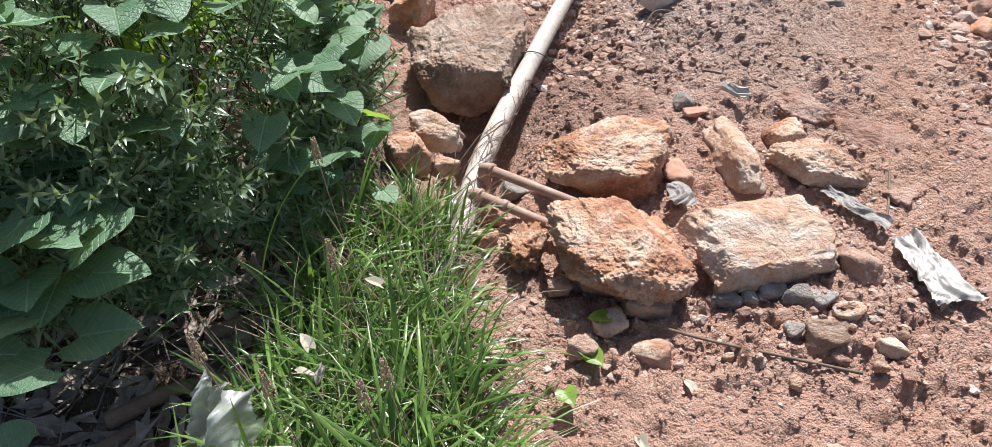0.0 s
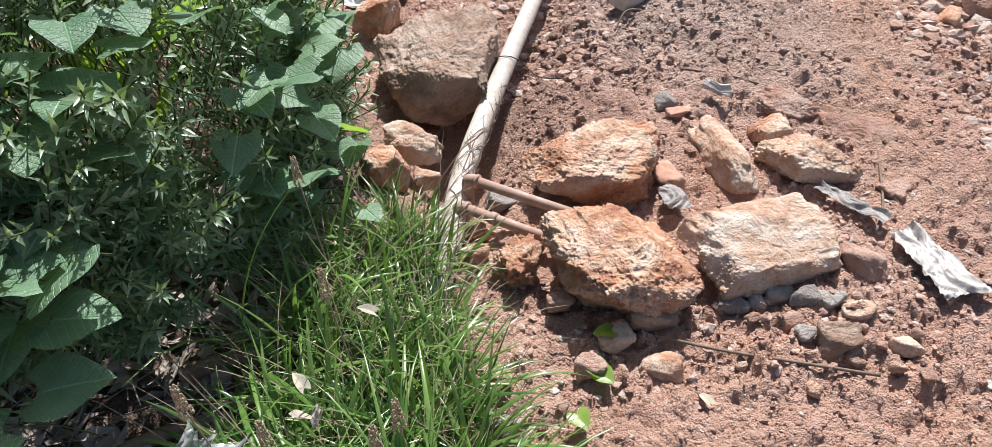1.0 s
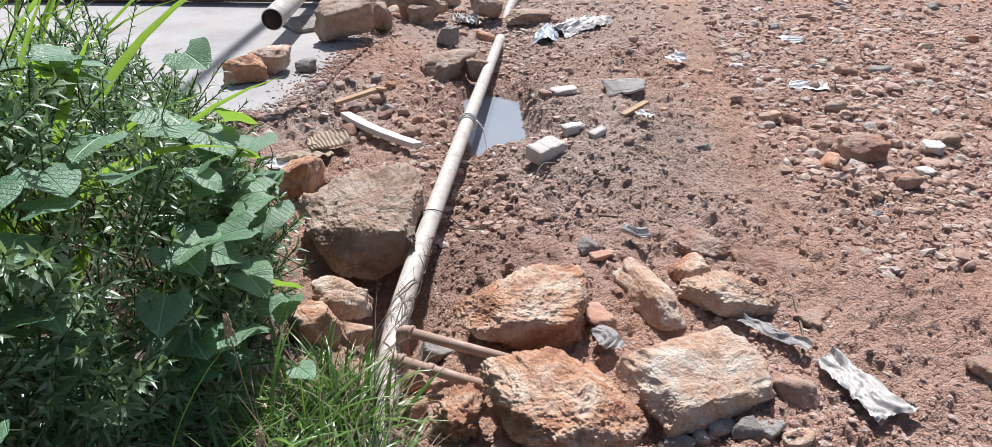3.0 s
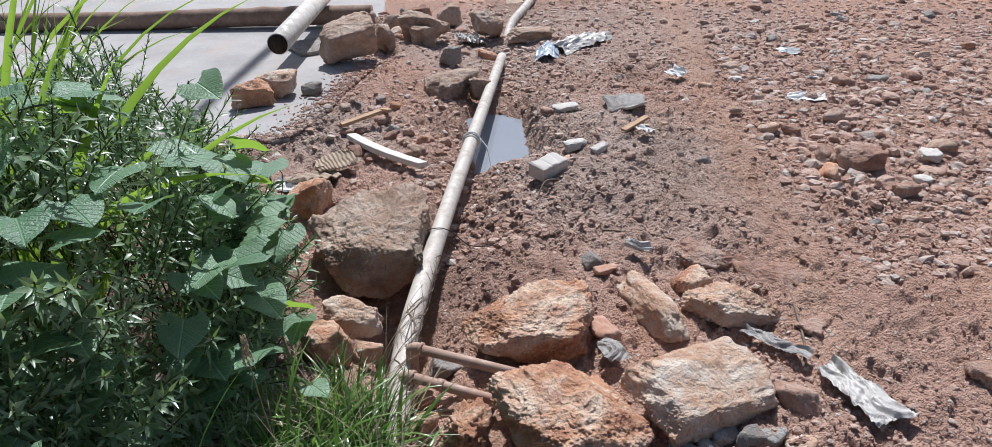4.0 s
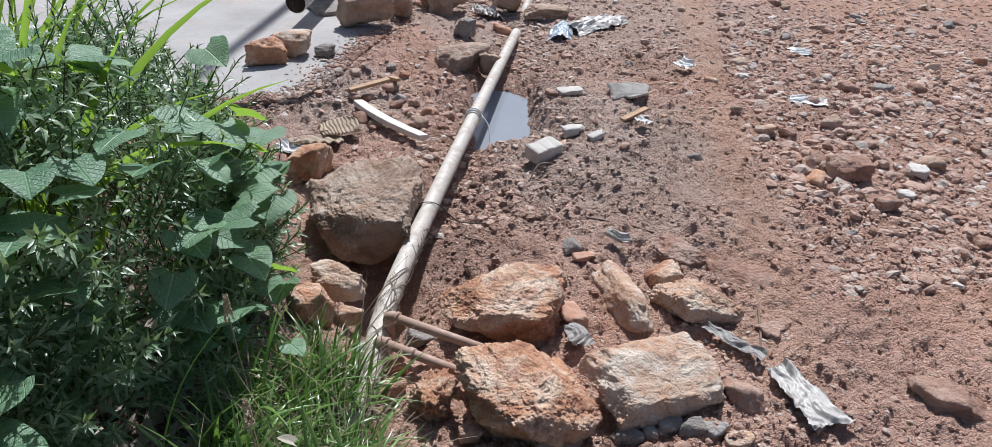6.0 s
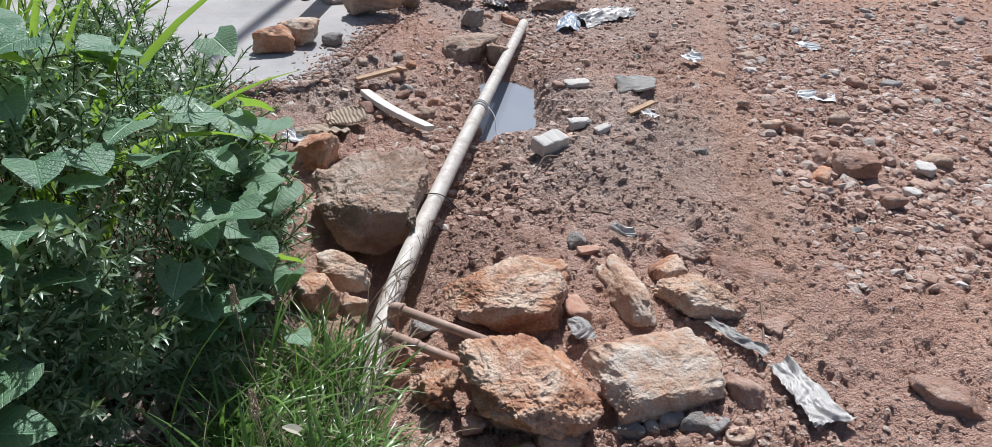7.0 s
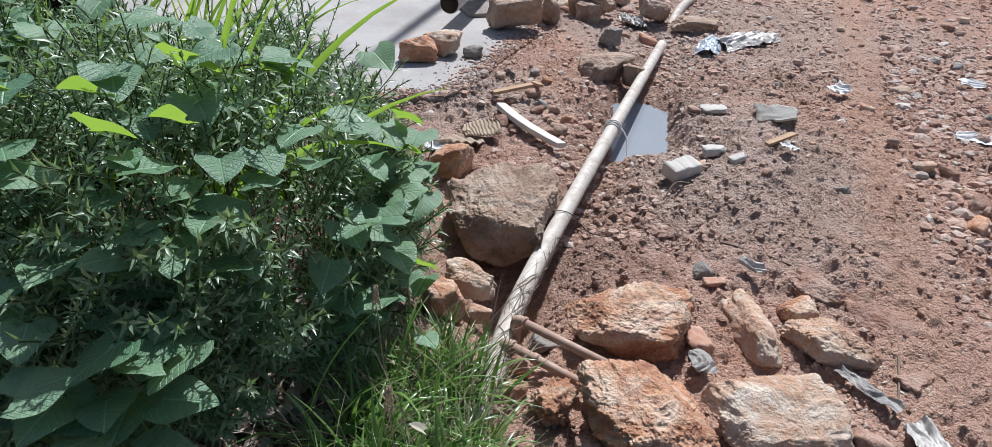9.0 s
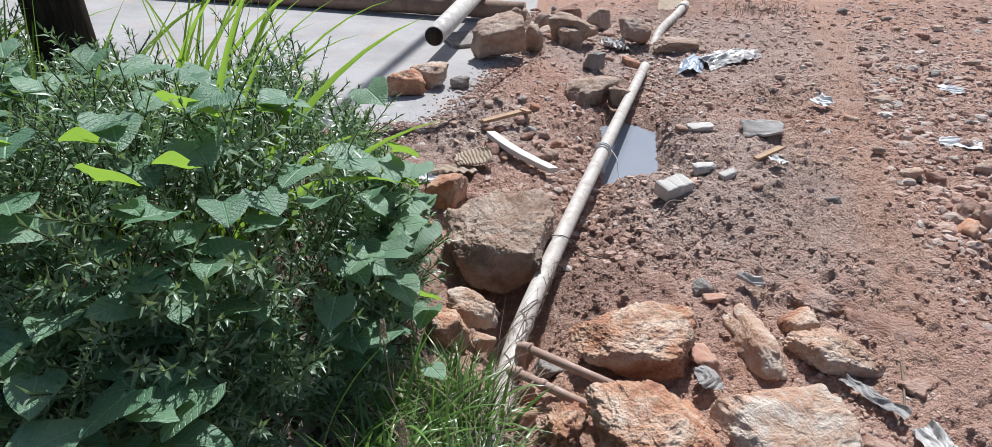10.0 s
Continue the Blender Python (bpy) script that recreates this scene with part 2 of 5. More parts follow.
CAST = pipe_material("pale_pole", (0.60, 0.57, 0.52), (0.32, 0.25, 0.20), 0.6)
LOG = plain_material("brown_log", (0.22, 0.14, 0.10), (0.34, 0.24, 0.18), 0.85, 12, bump=0.6)
HEART = leaf_material("heart_leaf", (0.095, 0.20, 0.110), (0.20, 0.325, 0.195), (0.40, 0.62, 0.10), 0.36, 0.6, 0.24)
WEED = leaf_material("weed_leaf", (0.095, 0.18, 0.085), (0.34, 0.44, 0.29), (0.36, 0.56, 0.11), 0.33, 0.0, 0.30, True)
GRASS = leaf_material("grass_blade", (0.035, 0.10, 0.016), (0.20, 0.32, 0.085), (0.34, 0.56, 0.09), 0.28, 0.0, 0.22, True)
BROAD = leaf_material("broad_blade", (0.15, 0.29, 0.04), (0.23, 0.38, 0.065), (0.48, 0.70, 0.10), 0.36, 0.0, 0.42)
BLADE = leaf_material("arching_blade", (0.09, 0.19, 0.035), (0.20, 0.33, 0.08), (0.42, 0.62, 0.10), 0.32, 0.0, 0.25)
STRAW = plain_material("dry_straw", (0.30, 0.23, 0.15), (0.42, 0.34, 0.24), 0.8, 30, per_island=True)
LITTER = plain_material("dead_leaves", (0.30, 0.235, 0.185), (0.56, 0.48, 0.41), 0.85, 25, per_island=True)
DRY_LEAF = plain_material("pale_dry_leaf", (0.38, 0.35, 0.27), (0.50, 0.46, 0.37), 0.8, 30)
STEM = plain_material("green_stem", (0.055, 0.085, 0.03), (0.09, 0.10, 0.045), 0.6, 30)
WATER = water_material()
BARK = trunk_material()
FOIL = plain_material("silver_plastic", (0.36, 0.335, 0.31), (0.54, 0.51, 0.475), 0.36, 22, 0.5, 0.5)
DUSTY_FILM = plain_material("dusty_clear_plastic", (0.50, 0.46, 0.41), (0.66, 0.62, 0.57), 0.25, 9, 0.6, 0.4)
BLUE_FILM = plain_material("bluish_plastic", (0.36, 0.41, 0.47), (0.55, 0.59, 0.64), 0.22, 12, 0.6, 0.4)
GREY_FILM = plain_material("grey_plastic", (0.22, 0.20, 0.19), (0.38, 0.36, 0.33), 0.4, 30, 0.5, 0.9)
WHITE_FILM = plain_material("white_plastic", (0.70, 0.69, 0.67), (0.80, 0.79, 0.77), 0.45, 20, 0.4, 0.3)
CLEAR_FILM = plain_material("clear_plastic", (0.62, 0.66, 0.66), (0.75, 0.77, 0.76), 0.22, 18, 0.5, 0.4, glass=0.65)
CARD = plain_material("brown_cardboard", (0.34, 0.26, 0.19), (0.46, 0.37, 0.28), 0.9, 14)
BOARD = plain_material("pale_board", (0.60, 0.56, 0.50), (0.70, 0.66, 0.60), 0.7, 10)
WOOD = plain_material("splintered_wood", (0.40, 0.25, 0.15), (0.52, 0.36, 0.23), 0.8, 16)
WIRE = plain_material("black_wire", (0.035, 0.03, 0.028), (0.08, 0.065, 0.05), 0.6, 40)
ROOT = plain_material("dead_roots", (0.16, 0.12, 0.09), (0.27, 0.21, 0.16), 0.9, 40)
TERRACOTTA = plain_material("red_brick", (0.42, 0.23, 0.16), (0.50, 0.33, 0.25), 0.9, 25)
SEED = plain_material("dry_seed", (0.46, 0.36, 0.24), (0.58, 0.48, 0.35), 0.9, 60, per_island=True)


# ---- shape helpers ----
def lattice(p, seed):
    """Smooth value noise in -1..1 for an array of places (n, 3)."""
    p = np.asarray(p, float)
    i = np.floor(p).astype(np.int64)
    f = p - i
    f = f * f * f * (f * (f * 6 - 15) + 10)
    out = np.zeros(len(p))
    for dx in (0, 1):
        for dy in (0, 1):
            for dz in (0, 1):
                h = (i[:, 0] + dx) * 374761393 + (i[:, 1] + dy) * 668265263 + (i[:, 2] + dz) * 2147483647 + seed * 1274126177
                h = (h ^ (h >> 13)) * 1274126177
                h = (h ^ (h >> 16)) & 0xFFFF
                w = np.where(dx, f[:, 0], 1 - f[:, 0]) * np.where(dy, f[:, 1], 1 - f[:, 1]) * np.where(dz, f[:, 2], 1 - f[:, 2])
                out += w * (h / 32767.5 - 1)
    return out


def fractal(p, seed, octaves=4, gain=0.5):
    total, amp, p = 0.0, 1.0, np.asarray(p, float)
    for k in range(octaves):
        total = total + amp * lattice(p * 2.03**k + 7.3 * k, seed + k)
        amp *= gain
    return total


def mesh_of(name, verts, faces, material, smooth=True):
    me = bpy.data.meshes.new(name)
    me.from_pydata([tuple(v) for v in verts], [], [tuple(int(i) for i in f) for f in faces])
    me.polygons.foreach_set("use_smooth", [smooth] * len(me.polygons))
    me.materials.append(material)
    me.update()
    return me


def quick_mesh(name, verts, tris, material, smooth=True):
    """A mesh from arrays of corners and triangles."""
    verts, tris = np.asarray(verts, np.float32), np.asarray(tris, np.int32)
    me = bpy.data.meshes.new(name)
    me.vertices.add(len(verts))
    me.vertices.foreach_set("co", verts.ravel())
    me.loops.add(tris.size)
    me.loops.foreach_set("vertex_index", tris.ravel())
    me.polygons.add(len(tris))
    me.polygons.foreach_set("loop_start", np.arange(len(tris), dtype=np.int32) * tris.shape[1])
    me.polygons.foreach_set("use_smooth", np.full(len(tris), smooth))
    me.materials.append(material)
    me.update(calc_edges=True)
    return me


def thing(name, label, category, group="", kind="", data=None, at=(0, 0, 0), turn=(0, 0, 0)):
    ob = new(name, data)
    ob.matrix_basis = pose(*at, *turn)
    return tagged(ob, label, category, group, kind)


def part(name, data, parent, label="", kind="", at=(0, 0, 0), turn=(0, 0, 0)):
    ob = new(name, data)
    ob.parent = parent
    ob.matrix_basis = pose(*at, *turn)
    return tagged(ob, label, kind=kind)


BALLS = {}


def ball(level):
    """Directions and triangles of an icosphere."""
    if level not in BALLS:
        bm = bmesh.new()
        bmesh.ops.create_icosphere(bm, subdivisions=level, radius=1)
        BALLS[level] = (np.array([v.co[:] for v in bm.verts]), np.array([[v.index for v in f.verts] for f in bm.faces]))
        bm.free()
    return BALLS[level]


def rock_arrays(size, seed, level=3, planes=(), cuts=9, rough=0.05, edge=22, warped=1.0, terrace=1.1):
    """A stone of the given width, depth and height, resting on z = 0: a body cut by flat breaks, with a rough skin."""
    rng = np.random.RandomState(seed)
    d, tris = ball(level)
    n = rng.normal(size=(cuts, 3))
    n /= np.linalg.norm(n, axis=1)[:, None]
    h = rng.uniform(0.74, 1.05, cuts)
    box = np.array([[1, 0, 0], [-1, 0, 0], [0, 1, 0], [0, -1, 0], [0, 0, 1], [0, 0, -1]], float)
    n, h = np.vstack([n, box]), np.r_[h, np.full(6, 1.10)]
    if planes:
        extra = np.array([p[:3] for p in planes], float)
        n = np.vstack([n, extra / np.linalg.norm(extra, axis=1)[:, None]])
        h = np.r_[h, [p[3] for p in planes]]
    # broken, uneven facets: the way to each face is jittered before the cut
    warp = np.stack([0.17 * lattice(d * 2.3 + 5 * k, seed + k) + 0.10 * lattice(d * 5.7 + 3 * k, seed + 7 + k) + 0.045 * lattice(d * 13 + k, seed + 11 + k) for k in range(3)], 1)
    w = d + warped * warp
    w /= np.linalg.norm(w, axis=1)[:, None]
    r = (np.maximum(w @ n.T / h, 0) ** edge).sum(1) ** (-1 / edge)
    v = d * r[:, None]
    s = np.array(size)
    big = fractal(v * 1.6 + seed, seed, 3)
    small = np.abs(fractal(v * s / s.mean() * 4.5 + seed, seed + 5, 4, 0.55))
    chips = np.abs(fractal(v * s / s.mean() * 10 + seed, seed + 15, 4, 0.6))
    step = np.floor(fractal(v * s / s.mean() * 2.4 + 2 * seed, seed + 25, 2, 0.5) * 3.0 + 0.35 * chips) / 3.0
    v = v * (1 + rough * 1.3 * big - rough * 1.5 * small - rough * 0.9 * chips + rough * terrace * step)[:, None]
    lo, hi = v.min(0), v.max(0)
    v = ((v - lo) / (hi - lo) - (0.5, 0.5, 0.0)) * s
    return v, tris


def rock(size, seed, material, **more):
    v, t = rock_arrays(size, seed, **more)
    return quick_mesh("rock", v, t, material)


def tube_arrays(path, radius, sides=16, closed_ends=True):
    """A round tube along a list of places; radius is one number or one for each place."""
    p = np.array(path, float)
    radius = np.full(len(p), radius) if np.isscalar(radius) else np.array(radius)
    t = np.gradient(p, axis=0)
    t /= np.linalg.norm(t, axis=1)[:, None]
    up = np.array([0, 0, 1.0]) if abs(t[0] @ (0, 0, 1)) < 0.9 else np.array([1.0, 0, 0])
    verts, tris = [], []
    for k in range(len(p)):
        a = np.cross(t[k], up)
        a /= np.linalg.norm(a)
        b = np.cross(a, t[k])
        up = b
        for j in range(sides):
            w = 2 * math.pi * j / sides
            verts.append(p[k] + radius[k] * (math.cos(w) * a + math.sin(w) * b))
    for k in range(len(p) - 1):
        for j in range(sides):
            q = [k * sides + j, k * sides + (j + 1) % sides, (k + 1) * sides + (j + 1) % sides, (k + 1) * sides + j]
            tris += [[q[0], q[1], q[2]], [q[0], q[2], q[3]]]
    if closed_ends:
        for k, flip in ((0, True), (len(p) - 1, False)):
            verts.append(p[k])
            c = len(verts) - 1
            for j in range(sides):
                e = [c, k * sides + j, k * sides + (j + 1) % sides]
                tris.append(e[::-1] if flip else e)
    return np.array(verts), np.array(tris)


def tube(path, radius, material, sides=16, closed_ends=True):
    return quick_mesh("tube", *tube_arrays(path, radius, sides, closed_ends), material)


def bend(points, steps=8):
    """A smooth path through a few places."""
    p = np.array(points, float)
    out = []
    for k in range(len(p) - 1):
        a, b, c, d = p[max(k - 1, 0)], p[k], p[k + 1], p[min(k + 2, len(p) - 1)]
        for u in np.linspace(0, 1, steps, endpoint=False):
            out.append(0.5 * (2 * b + (c - a) * u + (2 * a - 5 * b + 4 * c - d) * u**2 + (3 * b - a - 3 * c + d) * u**3))
    return np.array(out + [p[-1]])


def joined(pieces):
    verts, tris, base = [], [], 0
    for v, t in pieces:
        verts.append(v)
        tris.append(np.asarray(t) + base)
        base += len(v)
    return np.vstack(verts), np.vstack(tris)


def turn_to(direction, spin=0.0):
    """A 3 x 3 turn whose z axis is the given direction."""
    return np.array((Vector(direction).to_track_quat("Z", "Y").to_matrix() @ Matrix.Rotation(spin, 3, "Z")))


# ---- the ground ----
PIPE_LINE = [(-0.26, 1.25), (-0.15, 1.60), (0.12, 2.60), (0.45, 3.66), (1.06, 5.70)]


def bell(x, y, cx, cy, rx, ry):
    return np.exp(-(((x - cx) / rx) ** 2) - ((y - cy) / ry) ** 2)


def along_pipe(y):
    return np.interp(y, [p[1] for p in PIPE_LINE], [p[0] for p in PIPE_LINE])


def ground_shape(x, y):
    """The lie of the land without clods."""
    x, y = np.asarray(x, float), np.asarray(y, float)
    z = 0.05 * np.clip((x - 1.1) / 1.3, 0, 1) + 0.0 * y
    side = x - along_pipe(y)
    reach = np.clip((y - 1.4) / 0.5, 0, 1) * np.clip((6.4 - y) / 0.7, 0, 1)
    z -= 0.075 * reach * np.exp(-((side / 0.20) ** 2))
    z -= 0.22 * bell(x, y, -0.13, 2.22, 0.15, 0.22)
    z -= 0.10 * bell(x, y, -0.20, 2.55, 0.25, 0.25)
    pit = np.maximum(np.abs((x - 0.69 - 0.12 * (y - 4.0)) / 0.175), np.abs((y - 4.02) / 0.42))
    z -= 0.16 * np.clip((1.35 - pit) / 0.6, 0, 1)
    z -= 0.06 * bell(x, y, 0.68, 4.85, 0.35, 0.45)
    z += 0.07 * bell(x, y, 1.25, 3.55, 0.42, 0.75)
    z += 0.05 * bell(x, y, 1.10, 2.45, 0.50, 0.28)
    z += 0.05 * bell(x, y, 0.30, 5.30, 0.30, 0.70)
    z += 0.03 * bell(x, y, 0.35, 2.15, 0.25, 0.3)
    z -= 0.10 * bell(x, y, -1.05, 0.95, 0.45, 0.5)
    z += 0.05 * np.exp(-(((x - slab_edge(y)) / 0.28) ** 2)) * np.clip((y - 3.9) / 0.4, 0, 1)
    z += 0.05 * np.clip((x - 0.70 - 0.55 * (3.0 - y)) / 0.10, 0, 1) * bell(x, y, 1.15, 2.75, 0.6, 0.55)
    return z


def ground(x, y):
    """Height of the soil, with its clods."""
    x, y = np.broadcast_arrays(np.asarray(x, float), np.asarray(y, float))
    flat = np.stack([x.ravel(), y.ravel(), 0 * x.ravel()], 1)
    z = ground_shape(x, y).ravel()
    away = np.hypot(np.maximum(np.maximum(-0.9 - flat[:, 0], flat[:, 0] - 2.5), 0), np.maximum(np.maximum(0.6 - flat[:, 1], flat[:, 1] - 4.3), 0))
    near = np.clip(1.1 - away / 7, 0.0, 1)
    fine = np.clip(1.1 - away / 3, 0.0, 1)
    z = z + near * (0.022 * fractal(flat * 2.2, 11, 3))
    clod = np.abs(fractal(flat * 11, 21, 3, 0.6))
    z = z + near * 0.024 * (clod - 0.1)
    lump = np.clip(fractal(flat * 3.1, 71, 2) + 0.5, 0.15, 1.2)
    z = z + fine * lump * 0.019 * (np.abs(fractal(flat * 30, 31, 3, 0.65)) - 0.3)
    z = z + fine * 0.006 * lattice(flat * 57, 91)
    slab = np.clip((0.15 - (flat[:, 0] - slab_edge(flat[:, 1]))) / 0.12, 0, 1) * np.clip((flat[:, 1] - slab_front(flat[:, 0]) + 0.02) / 0.1, 0, 1)
    z = z * (1 - slab) + 0.036 * slab
    return z.reshape(x.shape)


def slab_edge(y):
    """The broken right edge of the concrete."""
    return np.interp(y, [3.5, 4.08, 4.36, 4.86, 5.5, 7.06, 14], [-0.9, -0.52, -0.36, -0.21, 0.06, 0.22, 0.9])


def slab_front(x):
    return np.interp(x, [-9, -1.5, -0.76, -0.5, -0.1], [3.5, 3.75, 4.0, 4.06, 4.6])


def build_ground():
    def axis(lo, hi, step, first, last):
        """Even steps in the middle, slowly wider ones round it, and wide ones out to the horizon."""
        mid = np.arange(lo, hi, step)
        out, s = [mid[0]], step
        while out[-1] > -400:
            s *= 1.03 if out[-1] > first else 1.3
            out.append(out[-1] - s)
        left, out, s = out[1:][::-1], [mid[-1]], step
        while out[-1] < 400:
            s *= 1.02 if out[-1] < last else 1.3
            out.append(out[-1] + s)
        return np.r_[left, mid, out[1:]]

    xs = axis(-0.9, 2.5, 0.0105, -5.0, 8.0)
    ys = axis(0.6, 4.3, 0.0105, -3.0, 12.0)
    gx, gy = np.meshgrid(xs, ys)
    v = np.stack([gx.ravel(), gy.ravel(), ground(gx, gy).ravel()], 1)
    w = len(xs)
    i = (np.arange(len(ys) - 1)[:, None] * w + np.arange(w - 1)).ravel()
    quads = np.stack([i, i + 1, i + 1 + w, i + w], 1)
    thing("ground", "uneven red-brown soil with clods and a pipe trench", "ground", kind="structure", data=quick_mesh("ground", v, quads, SOIL))


build_ground()


def build_slab():
    rng = np.random.RandomState(4)
    ys = np.r_[np.linspace(4.06, 7.2, 90), np.linspace(7.5, 14, 8)]
    rim = [(slab_edge(y) + 0.02 * lattice([[y * 9, 0, 0]], 3)[0] + 0.012 * lattice([[y * 33, 0, 5]], 3)[0], y) for y in ys]
    xs = np.linspace(-9, -0.54, 110)
    front = [(x, slab_front(x) + 0.03 * lattice([[x * 7, 2, 0]], 5)[0] + 0.012 * lattice([[x * 31, 2, 0]], 5)[0]) for x in xs]
    ring = front + rim + [(-9, 14)]
    bm = bmesh.new()
    low = [bm.verts.new((x, y, -0.08)) for x, y in ring]
    top = [bm.verts.new((x, y, 0.045 + 0.004 * rng.normal())) for x, y in ring]
    inner = [bm.verts.new((x - 0.012, y + 0.012, 0.052)) for x, y in ring]
    for a in range(len(ring)):
        b = (a + 1) % len(ring)
        bm.faces.new((low[a], low[b], top[b], top[a]))
        bm.faces.new((top[a], top[b], inner[b], inner[a]))
    bm.faces.new(inner)
    me = bpy.data.meshes.new("slab")
    bmesh.ops.recalc_face_normals(bm, faces=bm.faces)
    bm.to_mesh(me)
    bm.free()
    me.materials.append(CONCRETE)
    thing("pavement", "grey weathered concrete slab with a broken edge", "pavement", kind="structure", data=me)


build_slab()

water = quick_mesh("water", [(0.40, 3.40, -0.115), (1.12, 3.40, -0.115), (1.20, 4.62, -0.115), (0.50, 4.62, -0.115)], [[0, 1, 2], [0, 2, 3]], WATER)
thing("water", "still puddle of muddy water reflecting the sky", "water", kind="structure", data=water)


# ---- pipes ----
def build_main_pipe():
    line = [(-0.29, 1.15, -0.03), (-0.15, 1.60, 0.015), (-0.075, 2.0, 0.035), (0.12, 2.66, 0.045), (0.45, 3.70, 0.05), (1.035, 5.60, -0.01)]
    pipe = thing("water_pipe", "dirty tan plastic water pipe lying in a trench", "pipe")
    path = bend(line, 12)
    part("tube", tube(path, 0.037, PVC, 28), pipe)
    a, b = np.array((0.45, 3.70, 0.05)), np.array((0.485, 3.813, 0.05))
    u = (b - a) / np.linalg.norm(b - a)
    part("coupling", tube([a - u * 0.035, a - u * 0.03, a + u * 0.03, a + u * 0.035], [0.038, 0.044, 0.044, 0.038], PVC, 28), pipe, "pale pipe coupling")
    for k, at in enumerate((a - u * 0.012, a + u * 0.012)):
        part("tie", tube([at + 0.047 * np.array((math.cos(w) * u[1], -math.cos(w) * u[0], math.sin(w))) for w in np.linspace(0, 6.2, 24)], 0.0035, WHITE_FILM, 6), pipe, "pale string tie")
    tail = bend([a + (0.045, -0.01, 0.01), a + (0.075, -0.06, -0.03), a + (0.078, -0.14, -0.10), a + (0.085, -0.2, -0.15)], 6)
    part("tie_end", tube(tail, 0.004, WHITE_FILM, 6), pipe, "loose end of pale string")
    far = thing("water_pipe", "short stretch of tan plastic pipe leaving the soil", "pipe")
    part("tube", tube(bend([(1.22, 6.25, -0.05), (1.36, 6.62, 0.03), (1.62, 7.15, 0.06), (1.80, 7.60, 0.06)], 8), 0.04, PVC, 20), far)
    part("coupling", tube([(1.72, 7.40, 0.06), (1.80, 7.60, 0.06)], 0.048, PVC, 20), far)


build_main_pipe()


def build_thin_pipes():
    for name, ends, z, label in (
        ("upper", ((-0.068, 1.868), (0.30, 1.64)), 0.105, "brown plastic pipe with an elbow, tucked under a rock"),
        ("lower", ((-0.105, 1.785), (0.24, 1.565)), 0.070, "brown plastic pipe with a collar, tucked under a rock"),
    ):
        ob = thing("branch_pipe", label, "pipe", "branch pipes")
        a, b = np.array((*ends[0], z)), np.array((*ends[1], z - 0.02))
        u = (b - a) / np.linalg.norm(b - a)
        part("tube", tube([a + u * 0.02, b], 0.0155, PVC_THIN, 18), ob)
        down = a + (0.0, 0.0, -0.10)
        path = np.vstack([[down], [a + (0, 0, -0.03)], bend([a + (0, 0, -0.022), a + u * 0.006 + (0, 0, -0.006), a + u * 0.022], 6), [a + u * 0.032]])
        part("elbow", tube(path, 0.0195, PVC_THIN, 18), ob, "brown elbow fitting")
        part("collar", tube([a + u * 0.030, a + u * 0.038], 0.0225, PVC_THIN, 18), ob)
        if name == "lower":
            part("collar", tube([a + u * 0.115, a + u * 0.135], 0.0190, PVC_THIN, 18), ob)


build_thin_pipes()

